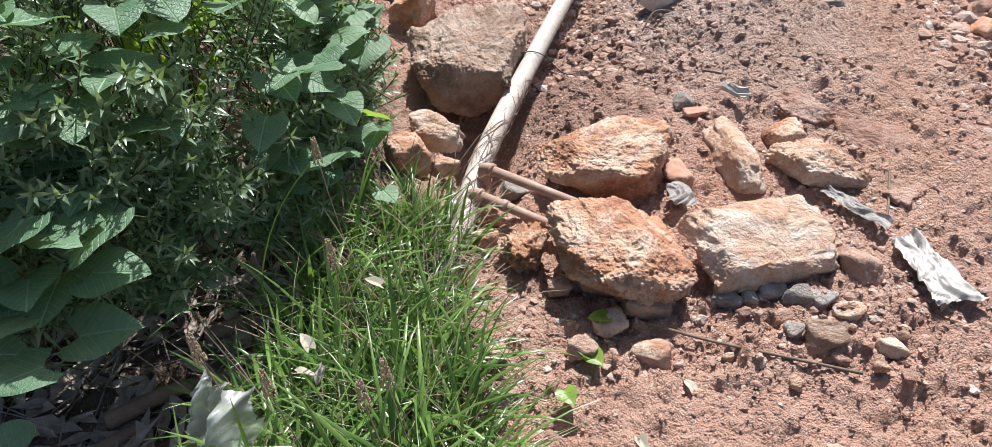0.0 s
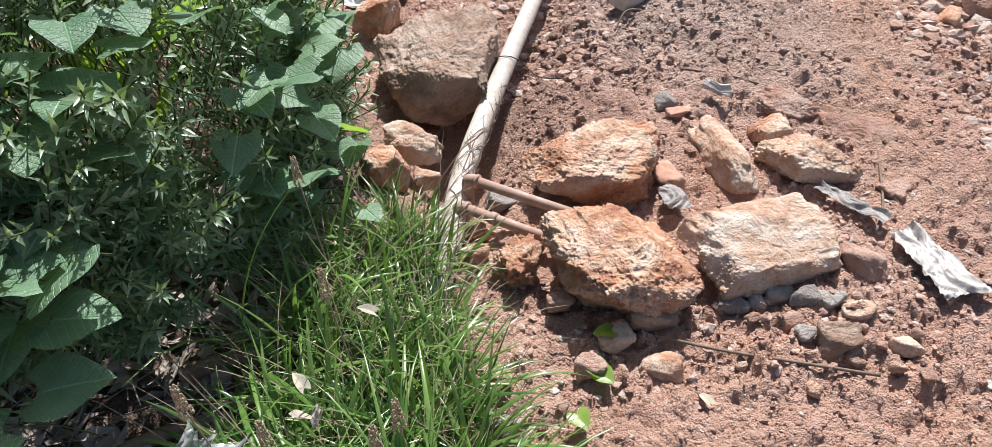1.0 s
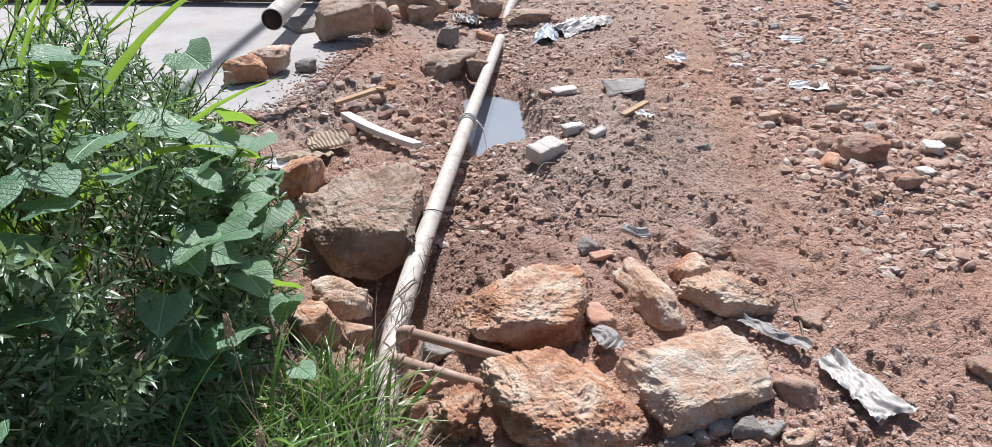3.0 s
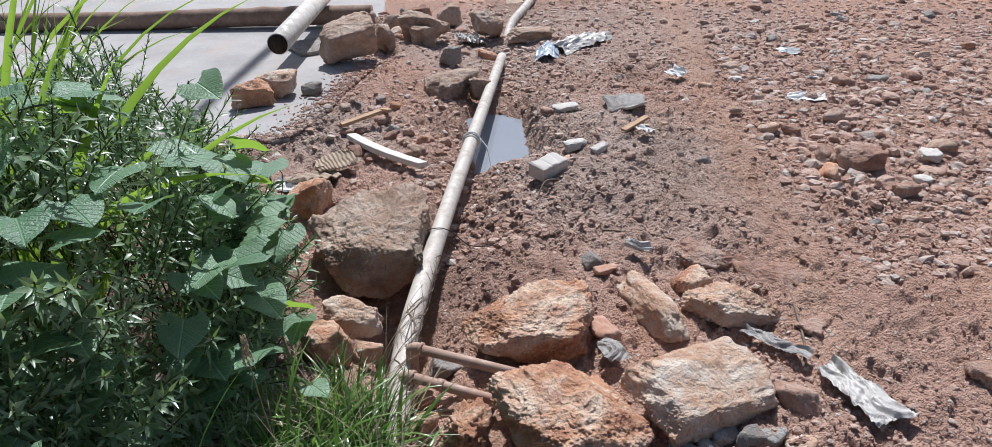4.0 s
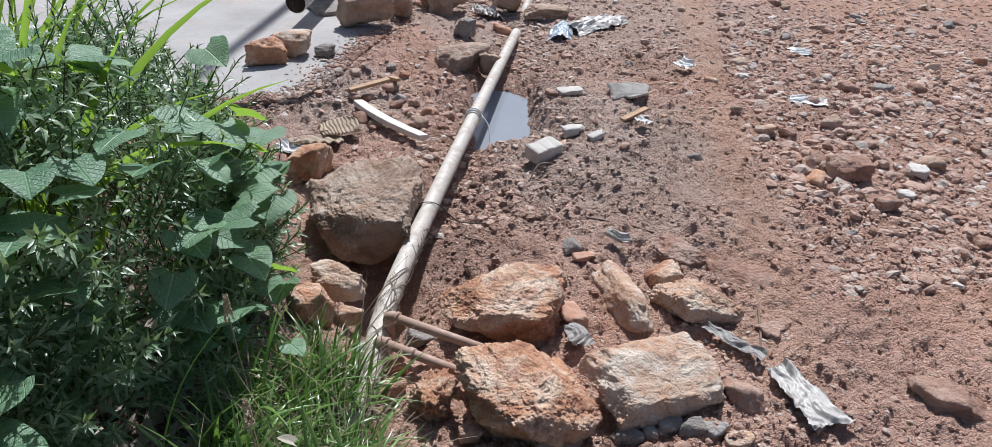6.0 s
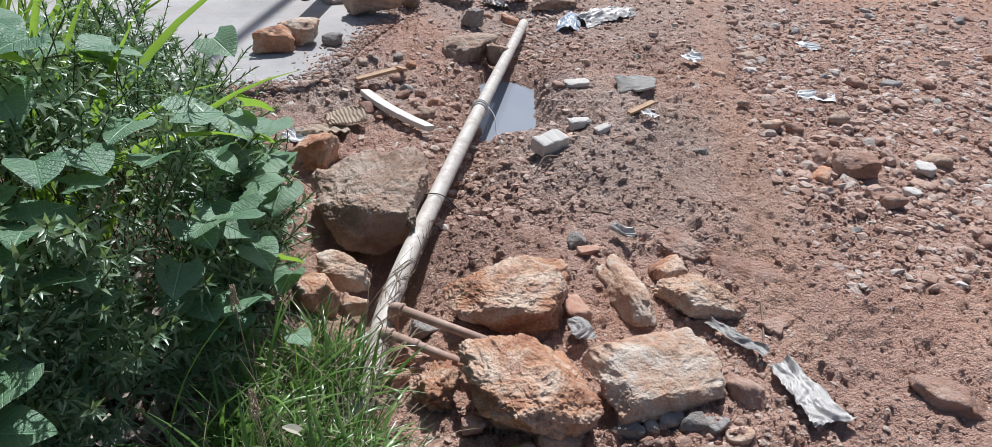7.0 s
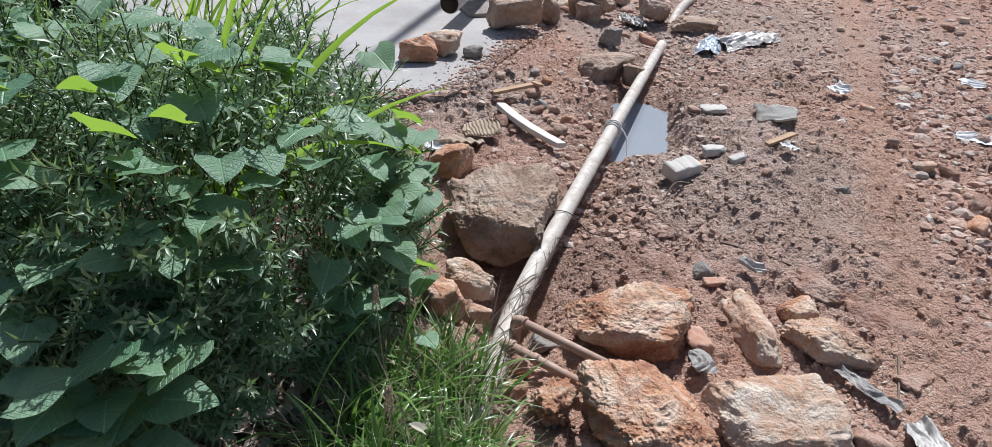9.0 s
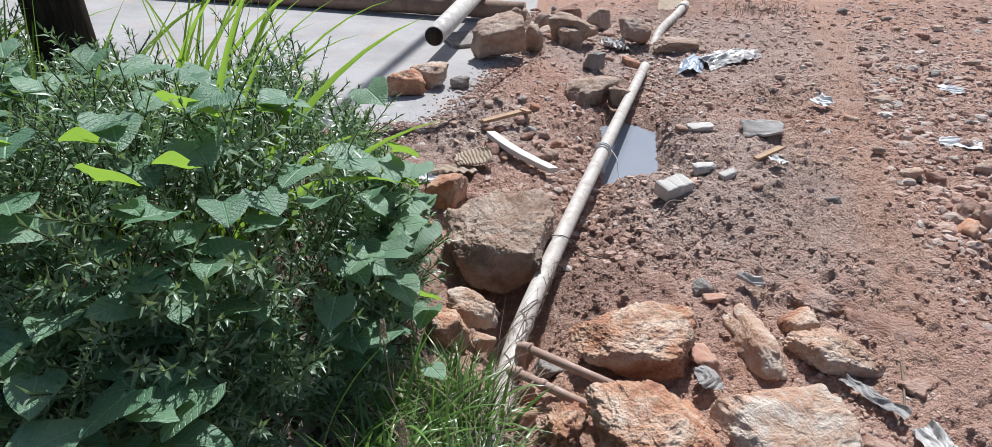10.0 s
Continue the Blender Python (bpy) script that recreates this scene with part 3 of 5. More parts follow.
# ---- large rocks: width, depth, height; place; turn; breaks ----
ROCKS = [
    ("boulder", "large grey-brown boulder with a dusty top", BROWN, (0.5, 0.46, 0.4), (-0.152, 2.66, -0.17), (0, 4, 6), 35, 4, 0.026, [(-0.05, -0.27, 1, 0.74), (0.1, -1, -0.14, 0.66), (0.9, -0.55, 0.08, 0.82), (-0.75, -0.7, -0.15, 0.84), (-0.6, -0.1, 0.8, 0.85), (0.5, -0.6, -0.75, 0.84), (-0.3, -0.6, -0.8, 0.86)]),
    ("rock", "large ochre limestone rock with a rounded knobbly top", OCHRE, (0.417, 0.359, 0.235), (0.313, 1.446, -0.03), (-4, 11, 11), 14, 4, 0.036, [(0.35, -0.6, 0.9, 0.8), (-0.5, -0.25, 0.9, 0.85), (0.4, -1, -0.2, 0.85), (-0.6, -0.75, -0.5, 0.76), (0.7, 0.1, 0.8, 0.8), (-1, -0.3, 0.1, 0.92)]),
    ("rock", "large flat-topped cream limestone rock with white veins", CREAM, (0.468, 0.256, 0.178), (0.734, 1.504, -0.015), (-1, 4, 14), 14, 3, 0.018, [(0, -0.55, 1, 0.7), (0.1, -1, -0.25, 0.82), (0.9, -0.4, 0.2, 0.9), (-0.9, -0.2, 0.3, 0.92)]),
    ("rock", "broad ochre rock with an undercut orange face", OCHRE, (0.46, 0.3, 0.25), (0.315, 1.905, -0.05), (-4, 5, -8), 41, 4, 0.034, [(-0.1, -0.35, 1, 0.74), (0.1, -1, -0.3, 0.78), (-0.7, -0.3, 0.55, 0.84), (0.9, -0.3, 0.1, 0.9)]),
    ("rock", "pale pitted limestone slab leaning on its side", CREAM, (0.147, 0.395, 0.12), (0.785, 1.986, -0.02), (-7, 0, 1), 20, 4, 0.028, [(-0.8, 0, 0.5, 0.78), (0.3, 0, 1, 0.8), (0, -1, 0.5, 0.9)]),
    ("rock", "pinkish cream rock half sunk in the soil", CREAM, (0.33, 0.22, 0.15), (1.035, 1.915, -0.035), (0, 4, -12), 23, 9, 0.045, [(0.4, -0.4, 1, 0.85)]),
    ("rock", "small ochre rock wedged behind a pale rock", OCHRE, (0.157, 0.109, 0.094), (0.99, 2.1, -0.01), (-11, 7, 12), 23, 6, 0.03, [(0, -0.4, 1, 0.8)]),
    ("rock", "mottled cream rock beside the trench", CREAM, (0.214, 0.124, 0.124), (-0.239, 2.184, -0.03), (-2, -9, -16), 8, 6, 0.03, [(0.3, -0.4, 0.9, 0.76)]),
    ("rock", "round ochre rock at the edge of the weeds", OCHRE, (0.17, 0.13, 0.14), (-0.325, 2.02, -0.02), (0, -8, -1), 20, 6, 0.03, []),
    ("rock", "small mossy cream rock beside the trench", CREAM, (0.105, 0.068, 0.066), (-0.207, 2.026, -0.03), (9, 9, 20), 14, 6, 0.03, []),
    ("rock", "ochre rock behind the grey-brown boulder", OCHRE, (0.23, 0.19, 0.18), (-0.385, 3.12, -0.02), (-9, -12, -34), 32, 6, 0.03, []),
    ("rock", "flat red rock half buried beside the pale rock", RED, (0.1, 0.19, 0.1), (0.995, 1.46, -0.02), (0, 0, 24), 17, 6, 0.03, []),
    ("rock", "dusty red rock sunk into the soil", RED, (0.154, 0.112, 0.075), (1.258, 1.777, -0.03), (-1, 4, 47), 14, 6, 0.03, []),
    ("clod", "crumbly orange lump of earth beside the ochre rock", OCHRE, (0.15, 0.15, 0.13), (0.055, 1.54, -0.02), (0, 0, 30), 58, 10, 0.12, []),
    ("rock", "crumbling red rock bedded in the soil bank", RED, (0.3, 0.22, 0.11), (1.12, 2.28, -0.03), (0, 0, -8), 61, 6, 0.05, [(0, -0.9, 1, 0.72), (0.3, 0, 1, 0.8)]),
    ("rock", "cracked red rock bedded in the soil bank", RED, (0.22, 0.18, 0.09), (1.38, 2.24, -0.02), (0, 0, 12), 64, 6, 0.05, [(0.2, -0.8, 1, 0.74)]),
    ("rock", "flat red rock bedded in the soil bank", RED, (0.26, 0.18, 0.09), (1.27, 2.06, -0.025), (0, 0, -20), 67, 6, 0.05, [(-0.2, -0.8, 1, 0.74)]),
    ("rock", "angular brown rock standing on the concrete edge", BROWN, (0.44, 0.36, 0.33), (-0.15, 5.6, 0.05), (0, 0, 6), 72, 8, 0.028, [(-0.2, -0.3, 1, 0.75), (0.3, -1, -0.35, 0.68), (-0.9, -0.3, 0, 0.85)]),
    ("rock", "narrow brown rock behind the angular rock", BROWN, (0.17, 0.16, 0.23), (0.14, 5.78, 0.04), (0, 0, 0), 75, 6, 0.03, []),
    ("rock", "red and white broken rock on the concrete", OCHRE, (0.27, 0.2, 0.16), (-0.78, 4.7, 0.05), (0, 0, 10), 78, 6, 0.03, []),
    ("rock", "white-topped broken rock on the concrete", CREAM, (0.29, 0.19, 0.16), (-0.64, 4.86, 0.05), (0, 0, -10), 81, 6, 0.03, []),
    ("stone", "small grey stone on the concrete", GREY, (0.14, 0.11, 0.08), (-0.42, 4.82, 0.05), (0, 0, -30), 84, 7, 0.03, []),
    ("rock", "large brown rock in the rubble beyond the pipe", BROWN, (0.4, 0.32, 0.28), (0.5, 6.16, 0.0), (0, 0, -15), 87, 6, 0.03, []),
    ("rock", "blocky brown rock in the rubble beyond the pipe", BROWN, (0.28, 0.24, 0.24), (1.05, 6.24, 0.0), (0, 0, 10), 90, 6, 0.03, []),
    ("rock", "brown rock in the rubble beyond the pipe", BROWN, (0.21, 0.17, 0.2), (0.46, 5.98, 0.0), (0, 0, 0), 93, 6, 0.03, []),
    ("stone", "grey stone in the rubble", GREY, (0.17, 0.14, 0.14), (0.6, 5.46, 0.0), (0, 0, 30), 96, 6, 0.03, []),
    ("rock", "flat dusty rock beside the far pipe", BROWN, (0.42, 0.3, 0.1), (1.38, 6.08, 0.0), (0, 0, -5), 99, 6, 0.03, []),
    ("rock", "dusty brown rock at the lip of the pit", BROWN, (0.42, 0.34, 0.22), (0.5, 4.84, -0.09), (0, 0, 30), 103, 16, 0.03, []),
    ("rock", "brown rock against the pipe", BROWN, (0.17, 0.15, 0.18), (0.7, 4.76, -0.08), (0, 0, 0), 106, 14, 0.03, []),
    ("rock", "brown rock further along the rubble", BROWN, (0.24, 0.2, 0.2), (0.8, 6.75, 0.0), (0, 0, 0), 108, 6, 0.03, []),
    ("rock", "brown rock further along the rubble", RED, (0.3, 0.2, 0.17), (0.5, 6.95, 0.0), (0, 0, 20), 111, 6, 0.03, []),
    ("rock", "smooth red-brown rock on the gravel", RED, (0.2, 0.16, 0.12), (2.2, 2.84, 0.03), (0, 0, -8), 114, 6, 0.022, []),
    ("stone", "rounded red stone beside a larger one", RED, (0.13, 0.1, 0.08), (2.13, 3.0, 0.03), (0, 0, 0), 117, 6, 0.022, []),
    ("stone", "brown stone on the gravel", RED, (0.12, 0.09, 0.07), (2.19, 2.52, 0.04), (0, 0, 0), 120, 6, 0.03, []),
    ("stone", "pale flat-sided stone on the soil", CREAM, (0.12, 0.09, 0.06), (2.04, 3.4, 0.04), (0, 0, 0), 123, 6, 0.03, []),
    ("stone", "grey rounded stone under the cream rock", GREY, (0.085, 0.06, 0.055), (0.6, 1.35, -0.01), (0, 0, -15), 126, 5, 0.022, []),
    ("stone", "grey upright stone under the cream rock", GREY, (0.045, 0.05, 0.06), (0.66, 1.35, -0.01), (0, 0, 0), 129, 5, 0.022, []),
    ("stone", "grey broken stone under the cream rock", GREY, (0.09, 0.07, 0.06), (0.73, 1.375, -0.005), (0, 0, 10), 132, 5, 0.022, []),
    ("stone", "pale grey broken stone under the cream rock", GREY, (0.085, 0.06, 0.065), (0.785, 1.345, -0.01), (0, 0, 0), 135, 5, 0.022, []),
    ("stone", "light grey stone with a flat top", GREY, (0.08, 0.07, 0.06), (0.85, 1.34, -0.01), (0, 0, 30), 138, 5, 0.022, []),
    ("stone", "dark brown rounded stone on the soil", BROWN, (0.11, 0.085, 0.07), (0.82, 1.2, -0.01), (0, 0, -10), 141, 6, 0.03, []),
    ("stone", "red pebble among grey stones", RED, (0.06, 0.045, 0.04), (0.735, 1.285, -0.008), (0, 0, 0), 144, 6, 0.03, []),
    ("stone", "grey pebble among red ones", GREY, (0.06, 0.05, 0.045), (0.745, 1.235, -0.008), (0, 0, 40), 147, 6, 0.03, []),
    ("stone", "brown stone wedged under the ochre rock", BROWN, (0.14, 0.1, 0.08), (0.37, 1.325, -0.01), (0, 14, -10), 150, 5, 0.022, []),
    ("stone", "dark red stone under the ochre rock", RED, (0.075, 0.06, 0.07), (0.15, 1.4, -0.01), (0, 0, 0), 153, 6, 0.022, []),
    ("stone", "rounded orange stone in front of the ochre rock", OCHRE, (0.095, 0.075, 0.06), (0.27, 1.265, -0.01), (0, 0, 20), 156, 6, 0.022, []),
    ("stone", "pinkish rounded stone on the soil", RED, (0.08, 0.065, 0.06), (0.19, 1.185, -0.01), (0, 0, 0), 159, 6, 0.022, []),
    ("stone", "flat dusty stone half buried", CREAM, (0.11, 0.08, 0.045), (0.37, 1.185, -0.012), (0, 0, -20), 162, 6, 0.03, []),
    ("stone", "ochre stone beside the pipe", OCHRE, (0.07, 0.06, 0.07), (-0.055, 1.61, -0.02), (0, 0, 0), 165, 6, 0.03, []),
    ("stone", "ochre stone between the pipes", OCHRE, (0.06, 0.05, 0.06), (-0.05, 1.72, -0.02), (0, 0, 30), 168, 6, 0.03, []),
    ("stone", "grey stone behind the branch pipes", GREY, (0.12, 0.09, 0.07), (0.03, 1.88, -0.04), (0, 0, -20), 171, 6, 0.022, []),
    ("stone", "pale stone at the edge of the grass", CREAM, (0.08, 0.06, 0.045), (-0.04, 1.19, -0.005), (0, 0, 0), 174, 6, 0.03, []),
    ("stone", "grey stone at the edge of the grass", GREY, (0.07, 0.06, 0.05), (-0.03, 1.04, -0.005), (0, 0, 40), 177, 6, 0.03, []),
    ("stone", "grey pointed pebble on the soil", GREY, (0.085, 0.07, 0.07), (0.68, 2.33, 0.0), (0, 0, 0), 180, 5, 0.03, []),
    ("stone", "white stone beside the silver plastic", CREAM, (0.09, 0.07, 0.055), (0.91, 1.29, -0.005), (0, 0, 0), 183, 6, 0.03, []),
    ("stone", "yellow stone on the soil", OCHRE, (0.075, 0.06, 0.05), (0.98, 1.17, -0.005), (0, 0, 0), 186, 6, 0.03, []),
    ("rock", "smooth pink rock half buried in the soil", RED, (0.24, 0.16, 0.1), (1.64, 1.375, -0.02), (0, 0, -25), 189, 6, 0.022, []),
]


def build_rocks():
    for name, label, material, size, at, turn, seed, cuts, rough, planes in ROCKS:
        rough *= 1.35 if name != "clod" else 1.2
        level = 7 if size[0] > 0.4 and at[1] < 3 else 6 if size[0] > 0.3 and at[1] < 4 else 5 if size[0] > 0.14 else 4
        data = rock(size, seed, material, level=level, planes=planes, cuts=cuts, rough=rough, edge=26, warped=0.60 if name != "clod" else 1.0, terrace=0.55)
        thing(name, label, name, data=data, at=at, turn=turn)


build_rocks()


# ---- weeds, vines and grass ----
def weed_right(y):
    return np.interp(y, [0.9, 1.25, 1.6, 2.0, 2.4, 2.9, 3.4], [-0.78, -0.66, -0.53, -0.50, -0.56, -0.78, -1.15]) + 0.06 * np.sin(9 * np.asarray(y)) * np.sin(23 * np.asarray(y) + 1)


def weed_front(x):
    return np.interp(x, [-3.2, -1.3, -0.85, -0.65, -0.45], [1.05, 1.14, 1.22, 1.42, 1.70])


def weed_height(x, y):
    """The top of the tangle of weeds over the plan; 0 outside."""
    sides = [(weed_right(y) - x) / 0.36, (y - weed_front(x)) / 0.55, (3.35 - y) / 0.7, (x + 3.0) / 0.7]
    e = 1 - np.sqrt(sum((1 - np.clip(s, 0, 1)) ** 2 for s in sides))
    e = np.clip(e, 0, 1)
    lump = 1 + 0.16 * lattice(np.stack([x * 3, y * 3, 0 * x], 1), 8)
    lump = lump * (1 + 0.06 * np.clip((-1.15 - x) / 0.7, 0, 1)) * (1 - 0.12 * np.clip((y - 1.9) / 1.0, 0, 1))
    lump = lump + 0.45 * np.clip((-2.15 - x) / 0.15, 0, 1) * np.clip((y - 2.55) / 0.25, 0, 1)
    return np.where(e > 0, (0.22 + 0.73 * np.sqrt(1 - (1 - e) ** 2)) * lump, 0)


def leaflets(rng, base, direction, count, length, width):
    """Pointed leaves round a shoot, each of four triangles with a folded middle."""
    verts, tris = [], []
    direction = direction / np.linalg.norm(direction)
    side = np.cross(direction, (0.3, 0.2, 1.0))
    side /= np.linalg.norm(side)
    other = np.cross(direction, side)
    reach = 0.10 + 0.20 * rng.rand() ** 1.3
    spin = rng.rand() * 6.28
    for k in range(count):
        u = (k / count) ** 0.8
        at = base + direction * reach * u
        w = spin + k * 2.4
        out = math.cos(w) * side + math.sin(w) * other
        lean = out * (1.0 - 0.45 * u) + direction * (0.35 + 0.6 * u) + (0, 0, -0.15)
        lean /= np.linalg.norm(lean)
        flat = np.cross(lean, direction)
        flat /= np.linalg.norm(flat) + 1e-9
        up = np.cross(flat, lean)
        ln = length * rng.uniform(0.65, 1.2) * (1.05 - 0.45 * u)
        wd = width * rng.uniform(0.7, 1.2) * (1.05 - 0.4 * u)
        n = len(verts)
        verts += [at, at + lean * ln * 0.40 + flat * wd + up * (0.35 * wd + 0.04 * ln), at + lean * ln * 0.45 + up * 0.04 * ln, at + lean * ln * 0.40 - flat * wd + up * (0.35 * wd + 0.04 * ln), at + lean * ln - up * 0.16 * ln]
        tris += [[n, n + 1, n + 2], [n, n + 2, n + 3], [n + 1, n + 4, n + 2], [n + 2, n + 4, n + 3]]
    return np.array(verts), np.array(tris), base + direction * reach


def build_weeds():
    rng = np.random.RandomState(12)
    plots = [[(-0.95, 1.35)], [(-0.62, 1.75)], [(-0.75, 2.25)], [(-1.2, 1.8)], [(-1.45, 1.25)], [(-1.3, 2.5)], [(-1.9, 1.5)], [(-1.95, 2.3)], [(-2.5, 1.9)], [(-0.95, 2.75)]]
    seats = np.array([p[0] for p in plots])
    leaves, stems = [[] for _ in plots], [[] for _ in plots]
    made = 0
    while made < 3900:
        face = made >= 2450
        if face:
            # shoots that clothe the front and the side down to the ground
            if rng.rand() < 0.4:
                y = rng.uniform(1.25, 2.7)
                x = float(weed_right(y)) - 0.16 * rng.rand() ** 1.5
            else:
                x = rng.uniform(-1.8, -0.5)
                y = float(weed_front(x)) + 0.18 * rng.rand() ** 1.5
        else:
            x, y = rng.uniform(-3.0, -0.40), rng.uniform(0.9, 3.35)
        h = weed_height(np.array([x]), np.array([y]))[0]
        if h <= 0:
            continue
        edge = h < 0.80
        z = h * (rng.uniform(0.35, 1.02) if edge or rng.rand() < 0.15 else rng.uniform(0.80, 1.05)) - 0.17
        if face:
            z = rng.uniform(0.16 if x < -0.72 else 0.0, h)
        if z < 0.0 or (x < -0.72 and z < 0.12 and y < 1.3):
            continue
        out = np.array([0.35, -0.55, 0.0]) * (1.1 if edge else 0.35)
        d = np.array([0, 0, 1.0]) + out + rng.normal(0, 0.45, 3) * (1, 1, 0.5)
        if d[2] < 0.1:
            d[2] = 0.1
        base = np.array([x, y, z])
        count = rng.randint(15, 25)
        v, t, top = leaflets(rng, base, d, count, rng.uniform(0.044, 0.076), rng.uniform(0.0046, 0.0088))
        k = int(np.argmin(((seats - (x, y)) ** 2).sum(1)))
        leaves[k].append((v, t))
        root = np.array([x + rng.normal(0, 0.08), y + 0.1 + rng.normal(0, 0.08), -0.02])
        if rng.rand() < 0.16 and not face:
            stems[k].append(tube_arrays(bend([root, (root + base) / 2 + rng.normal(0, 0.04, 3), base, top], 3), 0.0024, 4, False))
        else:
            stems[k].append(tube_arrays([base - d * 0.06, base, top], 0.0018, 4, False))
        made += 1
    for k, (x, y) in enumerate(seats):
        ob = thing("weed_shrub", "dense dark green weed with narrow pointed leaves", "weed", "tangled weeds", at=(x, y, 0))
        off = np.array((x, y, 0))
        v, t = joined(stems[k])
        part("stalk_tangle", quick_mesh("stalks", v - off, t, STEM), ob, "thin green stems", "stuff")
        v, t = joined(leaves[k])
        part("foliage", quick_mesh("foliage", v - off, t, WEED), ob, "", "stuff")


build_weeds()


def heart_leaf_mesh(seed, fold, droop):
    """A heart-shaped leaf one metre long, stalk at the origin, tip along y, quilted between its veins."""
    rng = np.random.RandomState(seed)
    rows, cols = 11, 5
    verts, faces = [], []
    bent = rng.uniform(-0.12, 0.12)
    for r in range(rows):
        u = r / (rows - 1)
        half = 0.54 * (math.sin(math.pi * min(1, u * 0.94 + 0.06) ** 0.60)) ** 0.85 if u < 1 else 0.0
        for c in range(-cols, cols + 1):
            s = c / cols
            x = s * half
            y = u - 0.24 * (1 - u) ** 2 * abs(s) ** 1.4 + bent * x * 0.5
            z = fold * abs(x) - droop * u * u - 0.25 * droop * s * s * half
            z += 0.017 * math.cos((y - 0.75 * abs(x)) * 2 * math.pi * 5.5) * min(1, abs(s) * 3) * (1 - u)
            z += 0.035 * math.sin(7 * y + seed) * s
            verts.append((x, y, z))
    w = 2 * cols + 1
    for r in range(rows - 1):
        for c in range(w - 1):
            i = r * w + c
            faces.append((i, i + 1, i + 1 + w, i + w))
    return np.array(verts), faces


# place of the leaf's middle and its length
UPPER_LEAVES = [
    (-0.75, 1.86, 0.92, 0.12), (-0.90, 1.58, 0.88, 0.13), (-0.84, 1.68, 0.86, 0.14), (-0.80, 1.42, 0.80, 0.11), (-0.88, 1.39, 0.76, 0.12),
    (-0.71, 1.45, 0.76, 0.10), (-0.79, 1.39, 0.72, 0.12), (-0.72, 1.49, 0.79, 0.10), (-0.47, 1.66, 0.55, 0.12), (-0.42, 1.82, 0.55, 0.11),
    (-0.54, 1.56, 0.55, 0.10), (-1.21, 1.33, 0.80, 0.13), (-1.26, 1.35, 0.85, 0.12), (-0.68, 1.59, 0.82, 0.12), (-0.62, 1.55, 0.76, 0.12),
    (-0.55, 1.78, 0.78, 0.13), (-0.58, 2.28, 0.80, 0.12), (-1.29, 1.45, 0.95, 0.12), (-1.01, 1.50, 0.86, 0.12), (-1.08, 1.35, 0.72, 0.12),
    (-0.43, 1.71, 0.38, 0.10), (-0.38, 1.76, 0.30, 0.09), (-0.33, 1.61, 0.20, 0.08),
]
# backlit leaves: place, way the tip points, size
BACKLIT_LEAVES = [
    (-0.92, 1.64, 1.02, 1, 1.1), (-1.13, 1.48, 1.0, -1, 0.8), (-0.99, 1.33, 0.97, 1, 0.9), (-0.90, 1.42, 0.97, -1, 0.7),
    (-0.80, 1.86, 0.94, 1, 0.7), (-0.45, 2.04, 0.74, 1, 0.75), (-0.44, 1.98, 0.66, 1, 0.6), (-1.33, 1.49, 0.97, -1, 0.8), (-0.36, 1.78, 0.36, 1, 0.6),
]
FRONT_LEAVES = [
    (-0.89, 1.06, 0.52, 0.13), (-0.83, 1.07, 0.50, 0.14), (-0.93, 0.97, 0.45, 0.12), (-0.79, 1.05, 0.42, 0.14), (-0.95, 1.03, 0.55, 0.12),
    (-0.94, 0.84, 0.35, 0.12), (-0.99, 0.92, 0.40, 0.12), (-1.05, 0.99, 0.50, 0.13), (-1.12, 1.05, 0.56, 0.12),
]


